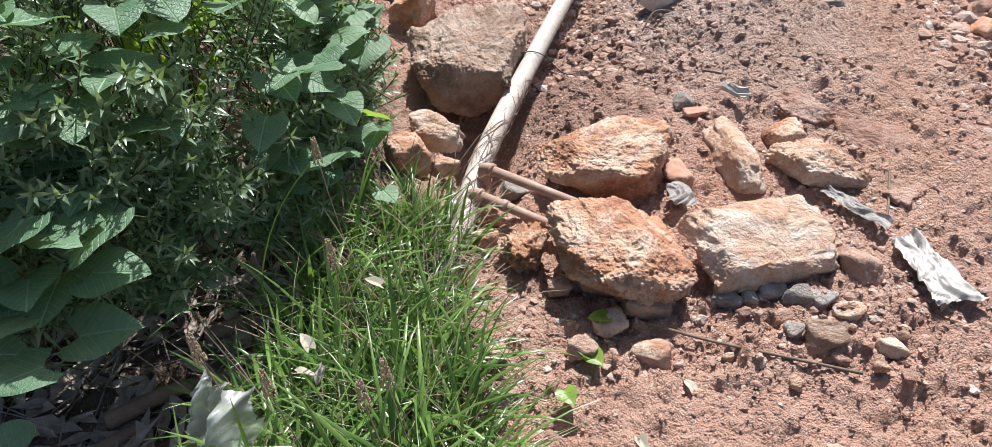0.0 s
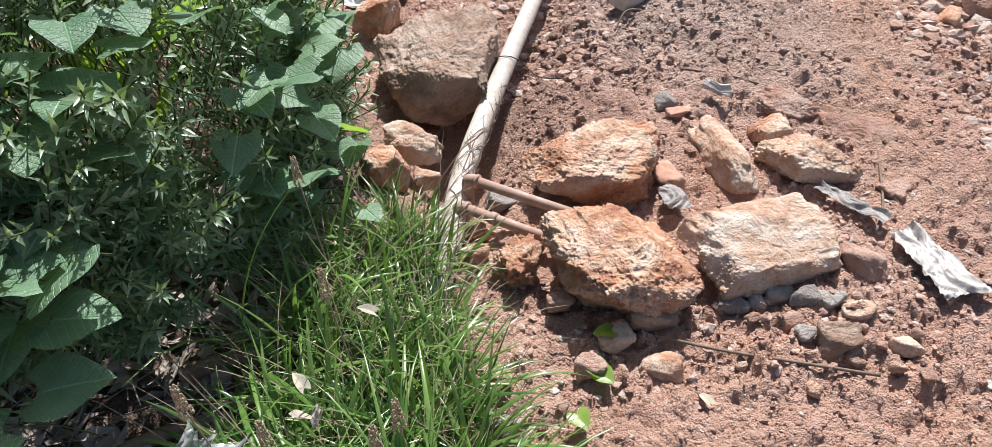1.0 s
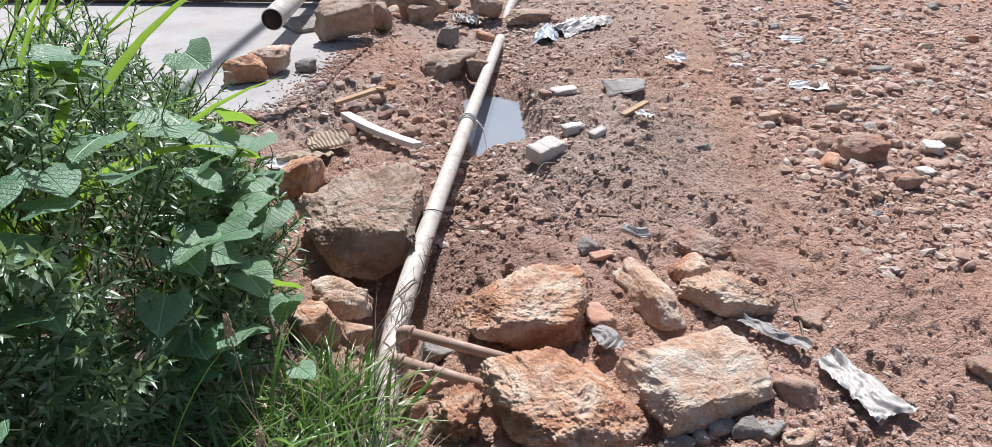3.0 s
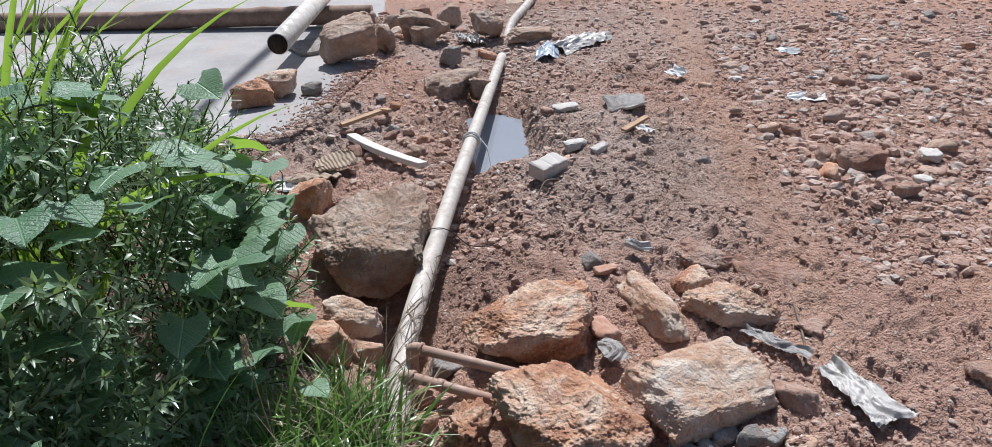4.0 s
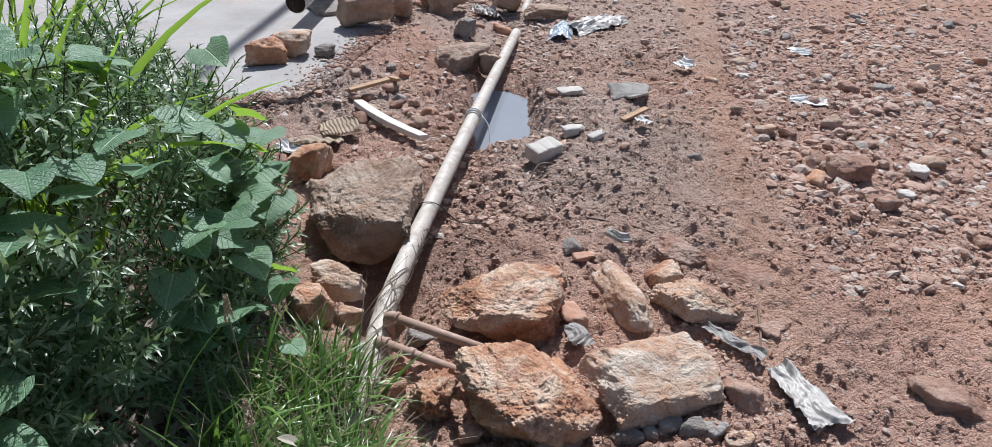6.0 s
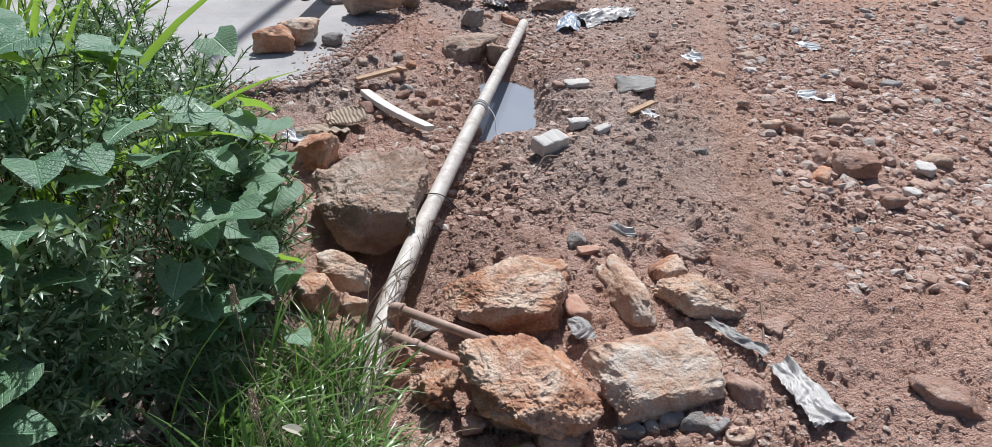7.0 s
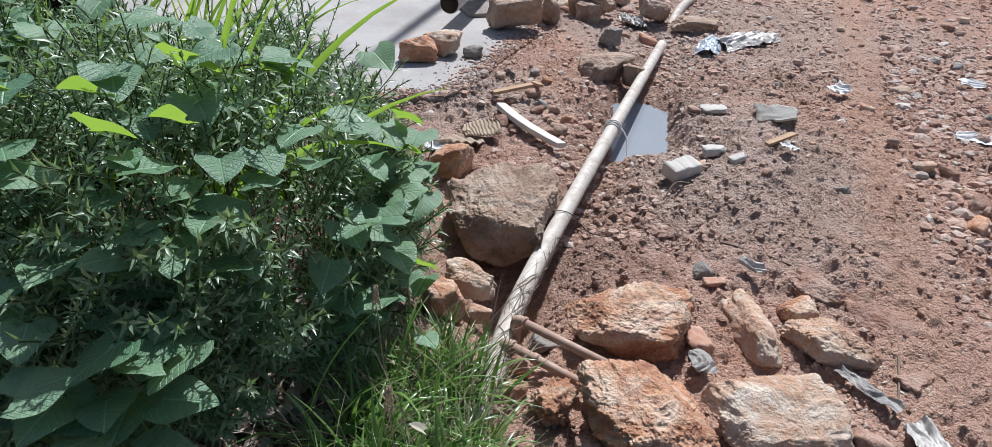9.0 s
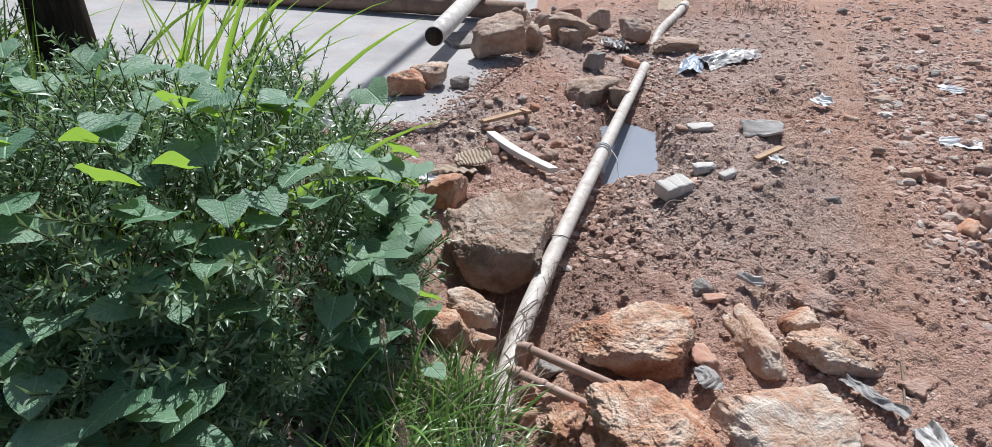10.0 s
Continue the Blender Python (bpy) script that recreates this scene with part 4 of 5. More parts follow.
def build_vines():
    rng = np.random.RandomState(5)
    shapes = []
    for k, (fold, droop) in enumerate(((0.12, 0.14), (0.05, 0.18), (0.20, 0.10), (0.08, 0.06), (0.26, 0.14))):
        v, f = heart_leaf_mesh(k, fold, droop)
        for size in (0.07, 0.09, 0.11, 0.13):
            shapes.append((size, mesh_of("leaf", v * size, f, HEART)))
    spread = []
    while len(spread) < 185:
        x, y = rng.uniform(-2.0, -0.5), rng.uniform(1.1, 2.4)
        push = (0, 0)
        if len(spread) % 3 == 0:
            y = rng.uniform(1.35, 2.4)
            x = float(weed_right(y)) - 0.02 - 0.12 * rng.rand()
            push = (0.11, -0.05)
        elif len(spread) % 3 == 1:
            x = rng.uniform(-1.7, -0.55)
            y = float(weed_front(x)) + 0.02 + 0.2 * rng.rand()
            push = (0.02, -0.13)
        h = weed_height(np.array([x]), np.array([y]))[0]
        if h > 0:
            spread.append((x + push[0], y + push[1], h * (rng.uniform(0.55, 1.0) if h < 0.85 else rng.uniform(0.92, 1.04)), rng.uniform(0.065, 0.125)))
    vines = [("vine", "creeping vine with large dull green heart-shaped leaves over the weeds", UPPER_LEAVES + spread, (-0.9, 1.7)),
             ("vine", "low vine with large holed heart-shaped leaves in the shade", FRONT_LEAVES + [(x - 0.12 + 0.03 * k % 0.1, y - 0.07, z - 0.1, s) for k, (x, y, z, s) in enumerate(FRONT_LEAVES[:6])], (-0.95, 1.1))]
    for name, label, leaves, (cx, cy) in vines:
        ob = thing(name, label, "vine", "creeping vines", at=(cx, cy, 0))
        stalks = []
        for x, y, z, size in leaves:
            out = Vector((0.30 * (x + 1.25), -0.55, 0.0))
            n = (Vector((0, 0, 1)) + out * rng.uniform(-0.35, 0.35) + Vector(rng.normal(0, 0.15, 3))).normalized()
            aim = radians(rng.normal(-55, 65))
            tip = Vector((math.cos(aim), math.sin(aim), -0.22))
            tip = (tip - n * tip.dot(n)).normalized()
            side = tip.cross(n)
            m = Matrix((side, tip, n)).transposed().to_4x4()
            m.translation = Vector((x - cx, y - cy, z + (0.05 if z > 0.3 else 0.0))) - tip * size * 0.45
            near = min(shapes, key=lambda s: abs(s[0] - size) + rng.rand() * 0.004)
            same = [s for s in shapes if s[0] == near[0]]
            leaf = part("leaf", same[rng.randint(len(same))][1], ob)
            leaf.matrix_basis = m
            a = np.array(m.translation)
            stalks.append(tube_arrays(bend([a, a + (rng.normal(0, 0.02), 0.05, -0.06), a + (rng.normal(0, 0.05), 0.10, -0.18)], 4), 0.0016, 5, False))
        if leaves[0] == UPPER_LEAVES[0]:
            # leaves that stand up against the light, their backlit glow also in the colour
            v, f = heart_leaf_mesh(9, 0.3, 0.1)
            backlit = mesh_of("leaf", v * 0.12, f, BROAD)
            for x, y, z, way, size in BACKLIT_LEAVES:
                n = Vector((0.10, 0.68, 0.72)) + Vector(rng.normal(0, 0.06, 3))
                n.normalize()
                tip = Vector((way, -0.1, -0.12))
                tip = (tip - n * tip.dot(n)).normalized()
                m = Matrix((tip.cross(n), tip, n)).transposed().to_4x4()
                m.translation = Vector((x - cx, y - cy, z)) - tip * 0.05 * size
                part("leaf", backlit, ob, "backlit yellow-green leaf").matrix_basis = m @ Matrix.Diagonal((size, size, size, 1))
        v, t = joined(stalks)
        part("stalk_tangle", quick_mesh("stalks", v, t, STEM), ob, "thin green leaf stalks", "stuff")


build_vines()


def blade_arrays(rng, root, length, width, lean, heading, droop, steps=6, twist=0.0):
    """One bent blade, folded along its middle."""
    verts, tris = [], []
    d = np.array([math.cos(heading), math.sin(heading), 0])
    flat = np.array([-d[1], d[0], 0])
    at, angle = np.array(root, float), lean
    for k in range(steps + 1):
        u = k / steps
        w = width * (0.55 + 0.9 * u) if u < 0.35 else width * 0.87 * (1 - ((u - 0.35) / 0.65) ** 1.6)
        lift = np.array([0, 0, 1.0]) * math.cos(angle) + d * math.sin(angle)
        face = np.cross(flat, lift)
        side = flat * math.cos(twist) + face * math.sin(twist)
        face = np.cross(side, lift)
        if k == steps:
            verts.append(at)
        else:
            verts += [at - side * w * 0.5 + face * w * 0.12, at - face * w * 0.08, at + side * w * 0.5 + face * w * 0.12]
        at = at + lift * length / steps
        angle += droop / steps * (0.4 + 1.2 * u)
    for k in range(steps - 1):
        a, b = 3 * k, 3 * k + 3
        tris += [[a, a + 1, b + 1], [a, b + 1, b], [a + 1, a + 2, b + 2], [a + 1, b + 2, b + 1]]
    a, tip = 3 * (steps - 1), 3 * steps
    tris += [[a, a + 1, tip], [a + 1, a + 2, tip]]
    return np.array(verts), np.array(tris)


def in_grass(x, y):
    right = np.interp(y, [0.3, 0.9, 1.2, 1.5, 1.72], [0.0, -0.06, -0.11, -0.13, -0.16])
    left = np.interp(y, [0.3, 0.9, 1.3, 1.72], [-0.62, -0.60, -0.62, -0.40])
    return (x < right) & (x > left) & (y > 0.35) & (y < 1.74)


def build_grass():
    rng = np.random.RandomState(9)
    green, dry = [], []
    tufts = []
    while len(tufts) < 215:
        x, y = rng.uniform(-0.68, 0.02), rng.uniform(0.35, 1.74)
        if in_grass(x, y):
            tufts.append((x, y))
    for x, y in tufts:
        tall = 0.75 + 0.35 * lattice([[x * 4, y * 4, 0]], 3)[0]
        rim = min(1.0, 0.55 + (float(np.interp(y, [0.3, 0.9, 1.5, 1.72], [0.0, -0.06, -0.13, -0.16])) - x) / 0.25)
        for _ in range(rng.randint(10, 18)):
            root = (x + rng.normal(0, 0.022), y + rng.normal(0, 0.022), -0.01)
            green.append(blade_arrays(rng, root, rng.uniform(0.18, 0.56) * tall * rim, rng.choice([0.003, 0.005, 0.008, 0.012, 0.018]), rng.uniform(0.05, 0.95), rng.uniform(0, 6.28), rng.uniform(0.3, 2.4), 6))
        for _ in range(4):
            root = (x + rng.normal(0, 0.03), y + rng.normal(0, 0.03), -0.01)
            dry.append(blade_arrays(rng, root, rng.uniform(0.18, 0.46), rng.uniform(0.0018, 0.005), rng.uniform(0.3, 1.2), rng.uniform(0, 6.28), rng.uniform(0.5, 1.6), 4))
    for x, y in ((-0.06, 0.86), (-0.05, 1.0), (0.0, 1.08), (-0.09, 1.3), (-0.06, 1.16), (-0.12, 1.45), (-0.16, 1.6)):
        for _ in range(7):
            dry.append(blade_arrays(rng, (x - 0.03, y, 0), rng.uniform(0.08, 0.22), 0.003, rng.uniform(0.6, 1.3), rng.uniform(-0.9, 0.9), rng.uniform(0.2, 0.9), 4))
    thing("grass", "lush green grass with long bent blades", "grass", kind="stuff", data=quick_mesh("grass", *joined(green), GRASS))
    thing("dry_grass", "dry straw tangled among the green grass", "dry grass", kind="stuff", data=quick_mesh("dry_grass", *joined(dry), STRAW))


build_grass()

# clumps of broad blades: place, count, length, width, lean, heading
CLUMPS = [
    (-1.15, 2.05, 7, 1.42, 0.058, 0.50, 0.1), (-1.06, 2.12, 4, 1.35, 0.040, 0.28, 2.8), (-1.62, 2.90, 10, 1.45, 0.030, 0.25, 0.6), (-1.38, 2.62, 7, 1.30, 0.028, 0.35, 1.2), (-2.55, 2.75, 16, 1.6, 0.032, 0.3, 1.5), (-1.65, 2.15, 11, 1.40, 0.030, 0.45, 1.2), (-2.05, 2.45, 12, 1.55, 0.028, 0.40, 2.0),
    (-1.35, 2.75, 12, 1.40, 0.024, 0.30, 1.0), (-0.64, 1.24, 9, 0.62, 0.017, 0.75, -0.6), (-0.44, 1.46, 7, 0.50, 0.014, 0.70, 0.9),
    (-1.85, 1.75, 9, 1.35, 0.026, 0.25, 2.4), (-2.4, 2.2, 10, 1.5, 0.024, 0.3, 1.6),
]


def build_clumps():
    rng = np.random.RandomState(31)
    for x, y, count, length, width, lean, heading in CLUMPS:
        ob = thing("tall_grass", "bright green clump of tall broad grass blades", "grass", "tall grass clumps", at=(x, y, 0))
        for k in range(count):
            v, t = blade_arrays(rng, (rng.normal(0, 0.03), rng.normal(0, 0.03), 0), length * rng.uniform(0.75, 1.1), width * rng.uniform(0.7, 1.1),
                                lean * rng.uniform(0.1, 1.2), heading + rng.normal(0, 0.6 if length > 1 else 1.2), rng.uniform(0.2, 1.5) + (0.6 if length < 1 else 0), 12, rng.uniform(-0.5, 0.5) if length < 1 else rng.uniform(0.9, 1.9))
            part("blade", quick_mesh("blade", v, t, BROAD if length > 1 else BLADE), ob)


build_clumps()


def build_trunk():
    rng = np.random.RandomState(2)
    zs = np.linspace(-0.1, 2.3, 30)
    path = [(-1.98 - 0.02 * z, 2.95 + 0.01 * math.sin(3 * z), z) for z in zs]
    v, t = tube_arrays(path, [0.128 - 0.012 * z + 0.05 * math.exp(-max(z, 0) * 8) for z in zs], 28)
    centre = np.array([(-1.98 - 0.02 * z, 2.95) for z in v[:, 2]])
    push = 1 + 0.07 * fractal(v * (9, 9, 2.5), 3, 3)
    v[:, :2] = centre + (v[:, :2] - centre) * push[:, None]
    tree = thing("tree_trunk", "dark rough tree trunk rising behind the weeds", "tree trunk", at=(0, 0, 0))
    part("trunk", quick_mesh("trunk", v, t, BARK), tree)


build_trunk()


def build_litter():
    """Dead leaves and twigs on the shaded soil in front of the weeds."""
    rng = np.random.RandomState(17)
    bits = []
    for _ in range(2400):
        x, y = rng.uniform(-2.3, -0.5), rng.uniform(0.4, 2.2)
        z = float(ground(x, y)) + rng.uniform(0.002, 0.03)
        ln, wd, a, tilt = rng.uniform(0.02, 0.075), rng.uniform(0.008, 0.028), rng.uniform(0, 6.28), rng.normal(0, 0.35)
        d, s = np.array([math.cos(a), math.sin(a), tilt]), np.array([-math.sin(a), math.cos(a), rng.normal(0, 0.3)])
        c = np.array([x, y, z])
        bits.append((np.array([c - d * ln, c + s * wd + (0, 0, 0.006), c - (0, 0, 0.003), c - s * wd + (0, 0, 0.006), c + d * ln]),
                     np.array([[0, 1, 2], [0, 2, 3], [1, 4, 2], [2, 4, 3]])))
    for _ in range(160):
        x, y, a = rng.uniform(-1.6, -0.55), rng.uniform(0.5, 1.5), rng.uniform(0, 6.28)
        z = float(ground(x, y)) + 0.012
        d = np.array([math.cos(a), math.sin(a), rng.normal(0, 0.12)]) * rng.uniform(0.04, 0.16)
        bits.append(tube_arrays([np.array([x, y, z]) - d, np.array([x, y, z + 0.008]), np.array([x, y, z]) + d], 0.0022, 4, False))
    thing("leaf_litter", "brown dead leaves and twigs on shaded soil", "leaf litter", kind="stuff", data=quick_mesh("litter", *joined(bits), LITTER))
    for x, y, ln, a in ((-0.86, 1.12, 0.34, 25), (-0.98, 0.98, 0.26, 40), (-0.72, 1.32, 0.22, 10)):
        p = np.array([(-ln / 2, 0, 0.02), (0, 0.01, 0.035), (ln / 2, 0, 0.02)])
        st = thing("dead_branch", "dry grey branch lying on shaded soil", "branch", "dead branches", at=(x, y, float(ground(x, y))), turn=(0, 0, a))
        part("wood", tube(bend(p, 5), np.interp(np.linspace(0, 1, 11), [0, 1], [0.026, 0.015]), LOG, 9), st)


build_litter()


def build_seed_stalks():
    rng = np.random.RandomState(23)
    for x, y, z in ((-0.56, 0.83, 0.46), (-0.43, 0.78, 0.42), (-0.22, 0.80, 0.42), (-0.36, 1.08, 0.45), (-0.25, 0.74, 0.44), (-0.45, 1.42, 0.47)):
        ob = thing("seed_stalk", "dry brown grass seed head on a thin stalk", "seed head", "grass seed heads", at=(x, y, 0))
        part("stalk", tube(bend([(0.03, 0.03, 0), (0.01, 0.02, z * 0.5), (0, 0, z)], 6), 0.0016, STRAW, 6), ob)
        bits = []
        for _ in range(130):
            u, a = rng.rand(), rng.uniform(0, 6.28)
            r = 0.010 * (1.15 - 0.7 * u)
            d, tris = ball(1)
            bits.append((d * (0.0018, 0.0018, 0.0055) + (r * math.cos(a), r * math.sin(a), z - 0.01 + 0.075 * u), tris))
        part("seed_head", quick_mesh("seeds", *joined(bits), SEED), ob, "fluffy dry seed head")


build_seed_stalks()


def build_fallen_leaves():
    """Pale dry leaves lying in the grass and on the soil."""
    v, f = heart_leaf_mesh(4, 0.4, 0.2)
    dry = mesh_of("leaf", v * (0.026, 0.042, 0.04), f, DRY_LEAF)
    for x, y, z, turn in ((-0.42, 0.98, 0.30, (25, 10, 40)), (-0.39, 0.95, 0.27, (-20, 15, 150)), (-0.44, 0.93, 0.28, (10, -25, 260)), (0.45, 1.06, 0.012, (0, 10, 20)),
                          (-0.30, 1.20, 0.26, (30, 0, 80)), (0.02, 2.30, 0.015, (5, 8, 120)), (0.30, 0.93, 0.012, (4, 12, 200))):
        thing("fallen_leaf", "small pale dry leaf, curled and papery", "leaf", "fallen leaves", data=dry, at=(x, y, z), turn=turn)
    rng = np.random.RandomState(41)
    tuft = []
    for _ in range(420):
        at = (2.55 + rng.normal(0, 0.22), 7.45 + rng.normal(0, 0.16), 0.03)
        tuft.append(blade_arrays(rng, at, rng.uniform(0.06, 0.17), 0.006, rng.uniform(0.4, 1.3), rng.uniform(0, 6.28), rng.uniform(0.2, 0.9), 3))
    thing("dry_grass", "flattened tuft of dry brown grass on the far gravel", "dry grass", kind="stuff", data=quick_mesh("tuft", *joined(tuft), ROOT))


build_fallen_leaves()


def build_seedlings():
    v, f = heart_leaf_mesh(2, 0.2, 0.15)
    leaf = mesh_of("leaf", v * 0.05, f, BROAD)
    for x, y, z, turns in ((0.21, 1.165, 0.03, (0, 60, 210)), (0.135, 1.05, 0.035, (200,)), (0.26, 1.27, 0.05, (100,))):
        ob = thing("seedling", "tiny green seedling growing from the soil", "seedling", "seedlings", at=(x, y, 0))
        part("stem", tube(bend([(0, 0, -0.01), (0.004, 0, z * 0.6), (0, 0, z)], 4), 0.0014, STEM, 6), ob)
        for k, a in enumerate(turns):
            part("leaf", leaf, ob, at=(0, 0, z), turn=(12, 8, a))


build_seedlings()


# ---- rubbish and building waste ----
def film_mesh(width, length, seed, crumple, material, cols=40, rows=48, ragged=0.08, curl=0.0):
    """A crumpled sheet of plastic with a ragged edge, lying along y."""
    gx, gy = np.meshgrid(np.linspace(-1, 1, cols), np.linspace(-1, 1, rows))
    x, y = gx.ravel(), gy.ravel()
    flat = np.stack([x * width * 20, y * length * 20, 0 * x], 1)
    edge = 1 + ragged * lattice(flat * 0.9 + 3, seed)
    taper = 1 - 0.25 * (y + 1) / 2 * (seed % 3)
    bent = flat + 1.6 * np.stack([lattice(flat * 0.35, seed + 2), lattice(flat * 0.35 + 9, seed + 3), 0 * x], 1)
    z = 1.3 * crumple * np.abs(fractal(bent * (0.75, 0.22, 1), seed + 6, 4, 0.5)) + 0.7 * crumple * lattice(flat * 0.25, seed + 8)
    z += curl * (x * x + 0.5 * y * y)
    v = np.stack([x * width / 2 * edge * taper + 0.25 * crumple * lattice(flat * 0.5, seed + 4), y * length / 2 * edge, z], 1)
    i = (np.arange(rows - 1)[:, None] * cols + np.arange(cols - 1)).ravel()
    return quick_mesh("film", v, np.stack([i, i + 1, i + 1 + cols, i + cols], 1), material)


def drape(me, x, y, angle, gap):
    """Lays a sheet on the soil."""
    v = np.empty(len(me.vertices) * 3, np.float32)
    me.vertices.foreach_get("co", v)
    v = v.reshape(-1, 3)
    c, s = math.cos(radians(angle)), math.sin(radians(angle))
    wx, wy = x + c * v[:, 0] - s * v[:, 1], y + s * v[:, 0] + c * v[:, 1]
    v[:, 2] += ground_shape(wx, wy) - float(ground(x, y)) + gap + 0.02
    me.vertices.foreach_set("co", v.ravel())
    me.update()
    return me


def lie(x, y, lift=0.0):
    return (x, y, float(ground(x, y)) + lift)


def build_films():
    rows = [
        ("plastic_bag", "crumpled silver plastic bag on the soil", FOIL, 0.15, 0.28, (1.185, 1.43), 0.020, 5, 10),
        ("plastic_sheet", "torn clear plastic sheet heaped on the soil", DUSTY_FILM, 0.26, 0.58, (1.70, 5.62), 0.020, 4, -62),
        ("plastic_sheet", "bluish torn plastic scrap beside a clear sheet", BLUE_FILM, 0.18, 0.36, (1.37, 5.46), 0.016, 12, -20),
        ("plastic_sheet", "white torn plastic scrap on the gravel", WHITE_FILM, 0.12, 0.22, (2.52, 3.78), 0.016, 6, 70),
        ("plastic_sheet", "white plastic scrap caught on a stone", WHITE_FILM, 0.12, 0.15, (2.0, 4.52), 0.024, 7, 30),
        ("plastic_sheet", "white plastic scrap on the gravel", WHITE_FILM, 0.10, 0.17, (3.0, 4.75), 0.02, 9, 80),
        ("plastic_sheet", "clear plastic scrap between the rocks", GREY_FILM, 0.08, 0.10, (0.555, 1.78), 0.012, 10, 10),
        ("plastic_sheet", "grey twisted plastic strip between the rocks", GREY_FILM, 0.05, 0.22, (1.08, 1.70), 0.012, 13, 35),
        ("plastic_sheet", "grey plastic scrap on the soil bank", FOIL, 0.05, 0.11, (0.86, 2.33), 0.018, 16, 40),
        ("plastic_sheet", "pale plastic scrap beside the branch pipes", CLEAR_FILM, 0.07, 0.09, (-0.16, 1.86), 0.024, 19, 10),
        ("plastic_sheet", "pale torn wrapper among the rubble", WHITE_FILM, 0.12, 0.18, (-0.50, 3.35), 0.022, 22, 60),
        ("plastic_sheet", "dirty torn wrapper in the rubble", FOIL, 0.22, 0.26, (0.86, 6.1), 0.04, 25, 20),
        ("plastic_sheet", "white scrap beside the ribbed tile", WHITE_FILM, 0.07, 0.09, (1.33, 3.42), 0.02, 28, 20),
    ]
    for name, label, material, w, ln, (x, y), crumple, seed, a in rows:
        thing(name, label, "plastic", data=drape(film_mesh(w, ln, seed, crumple, material, curl=-0.05 if ln > 0.32 else 0.0), x, y, a, 0.055 if ln > 0.32 else 0.016), at=lie(x, y), turn=(0, 0, a))
    thing("plastic_bag", "clear crumpled plastic bag caught upright in the grass", "plastic", data=film_mesh(0.16, 0.20, 31, 0.06, CLEAR_FILM), at=(-0.57, 0.86, 0.22), turn=(62, 0, -15))


build_films()


def ribbed_mesh(width, length, thick, ribs, depth, material, seed):
    """A broken ribbed sheet with thickness."""
    cols, rows = 120, 10
    gx, gy = np.meshgrid(np.linspace(-1, 1, cols), np.linspace(-1, 1, rows))
    x, y = gx.ravel(), gy.ravel()
    out = 1 + 0.16 * lattice(np.stack([x * 2.5, y * 2.5, 0 * x], 1), seed) - 0.12 * np.abs(x * y)
    z = depth * np.sin(x * math.pi * ribs) + 0.01 * x * y
    n = cols * rows
    top = np.stack([x * width / 2 * out, y * length / 2 * out, z + thick], 1)
    low = top - (0, 0, thick)
    i = (np.arange(rows - 1)[:, None] * cols + np.arange(cols - 1)).ravel()
    q = np.stack([i, i + 1, i + 1 + cols, i + cols], 1)
    ring = list(range(cols)) + [r * cols + cols - 1 for r in range(1, rows)] + list(range(n - 2, n - cols - 1, -1)) + [r * cols for r in range(rows - 2, 0, -1)]
    side = [[ring[k], ring[k - 1], ring[k - 1] + n, ring[k] + n] for k in range(len(ring))]
    return quick_mesh("ribbed", np.vstack([top, low]), np.vstack([q, (q + n)[:, ::-1], np.array(side)]), material)


thing("roof_tile", "broken pale ribbed tile lying on the soil", "tile", data=ribbed_mesh(0.22, 0.24, 0.012, 15, 0.0022, MORTAR, 3), at=lie(1.43, 3.95, 0.030), turn=(7, 3, -100))
thing("cardboard", "torn brown corrugated cardboard on rubble", "cardboard", data=ribbed_mesh(0.22, 0.17, 0.006, 11, 0.004, CARD, 5), at=lie(-0.28, 3.58, 0.05), turn=(6, -8, 12))
thing("cardboard", "folded dark cardboard scrap under another", "cardboard", data=ribbed_mesh(0.26, 0.16, 0.006, 5, 0.006, CARD, 8), at=lie(-0.40, 3.45, 0.02), turn=(-10, 8, 30))


def bar_mesh(size, material, seed=0, bow=0.0, wear=0.04, steps=14):
    """A board or block with softened, slightly broken edges; bow bends it sideways."""
    w, ln, h = size
    ring = []
    r = min(w, h) * 0.14
    for cx, cz, a0 in ((w / 2 - r, h / 2 - r, 0), (-w / 2 + r, h / 2 - r, 90), (-w / 2 + r, -h / 2 + r, 180), (w / 2 - r, -h / 2 + r, 270)):
        for a in (0, 45, 90):
            ring.append((cx + r * math.cos(radians(a0 + a)), cz + r * math.sin(radians(a0 + a))))
    verts, faces, n = [], [], len(ring)
    for k in range(steps + 1):
        u = k / steps
        end = 0.90 if k in (0, steps) else 1.0
        for x, z in ring:
            verts.append((x * end + bow * (1 - (2 * u - 1) ** 2), (u - 0.5) * ln, z * end))
    v = np.array(verts)
    v += (wear * min(w, h) * fractal(v / max(w, h) * 3 + seed, seed, 3))[:, None] * np.sign(v)
    for k in range(steps):
        for j in range(n):
            faces.append((k * n + j, k * n + (j + 1) % n, (k + 1) * n + (j + 1) % n, (k + 1) * n + j))
    faces += [tuple(range(n))[::-1], tuple(range(steps * n, steps * n + n))]
    v[:, 2] += h / 2
    return mesh_of("bar", v, faces, material, False)


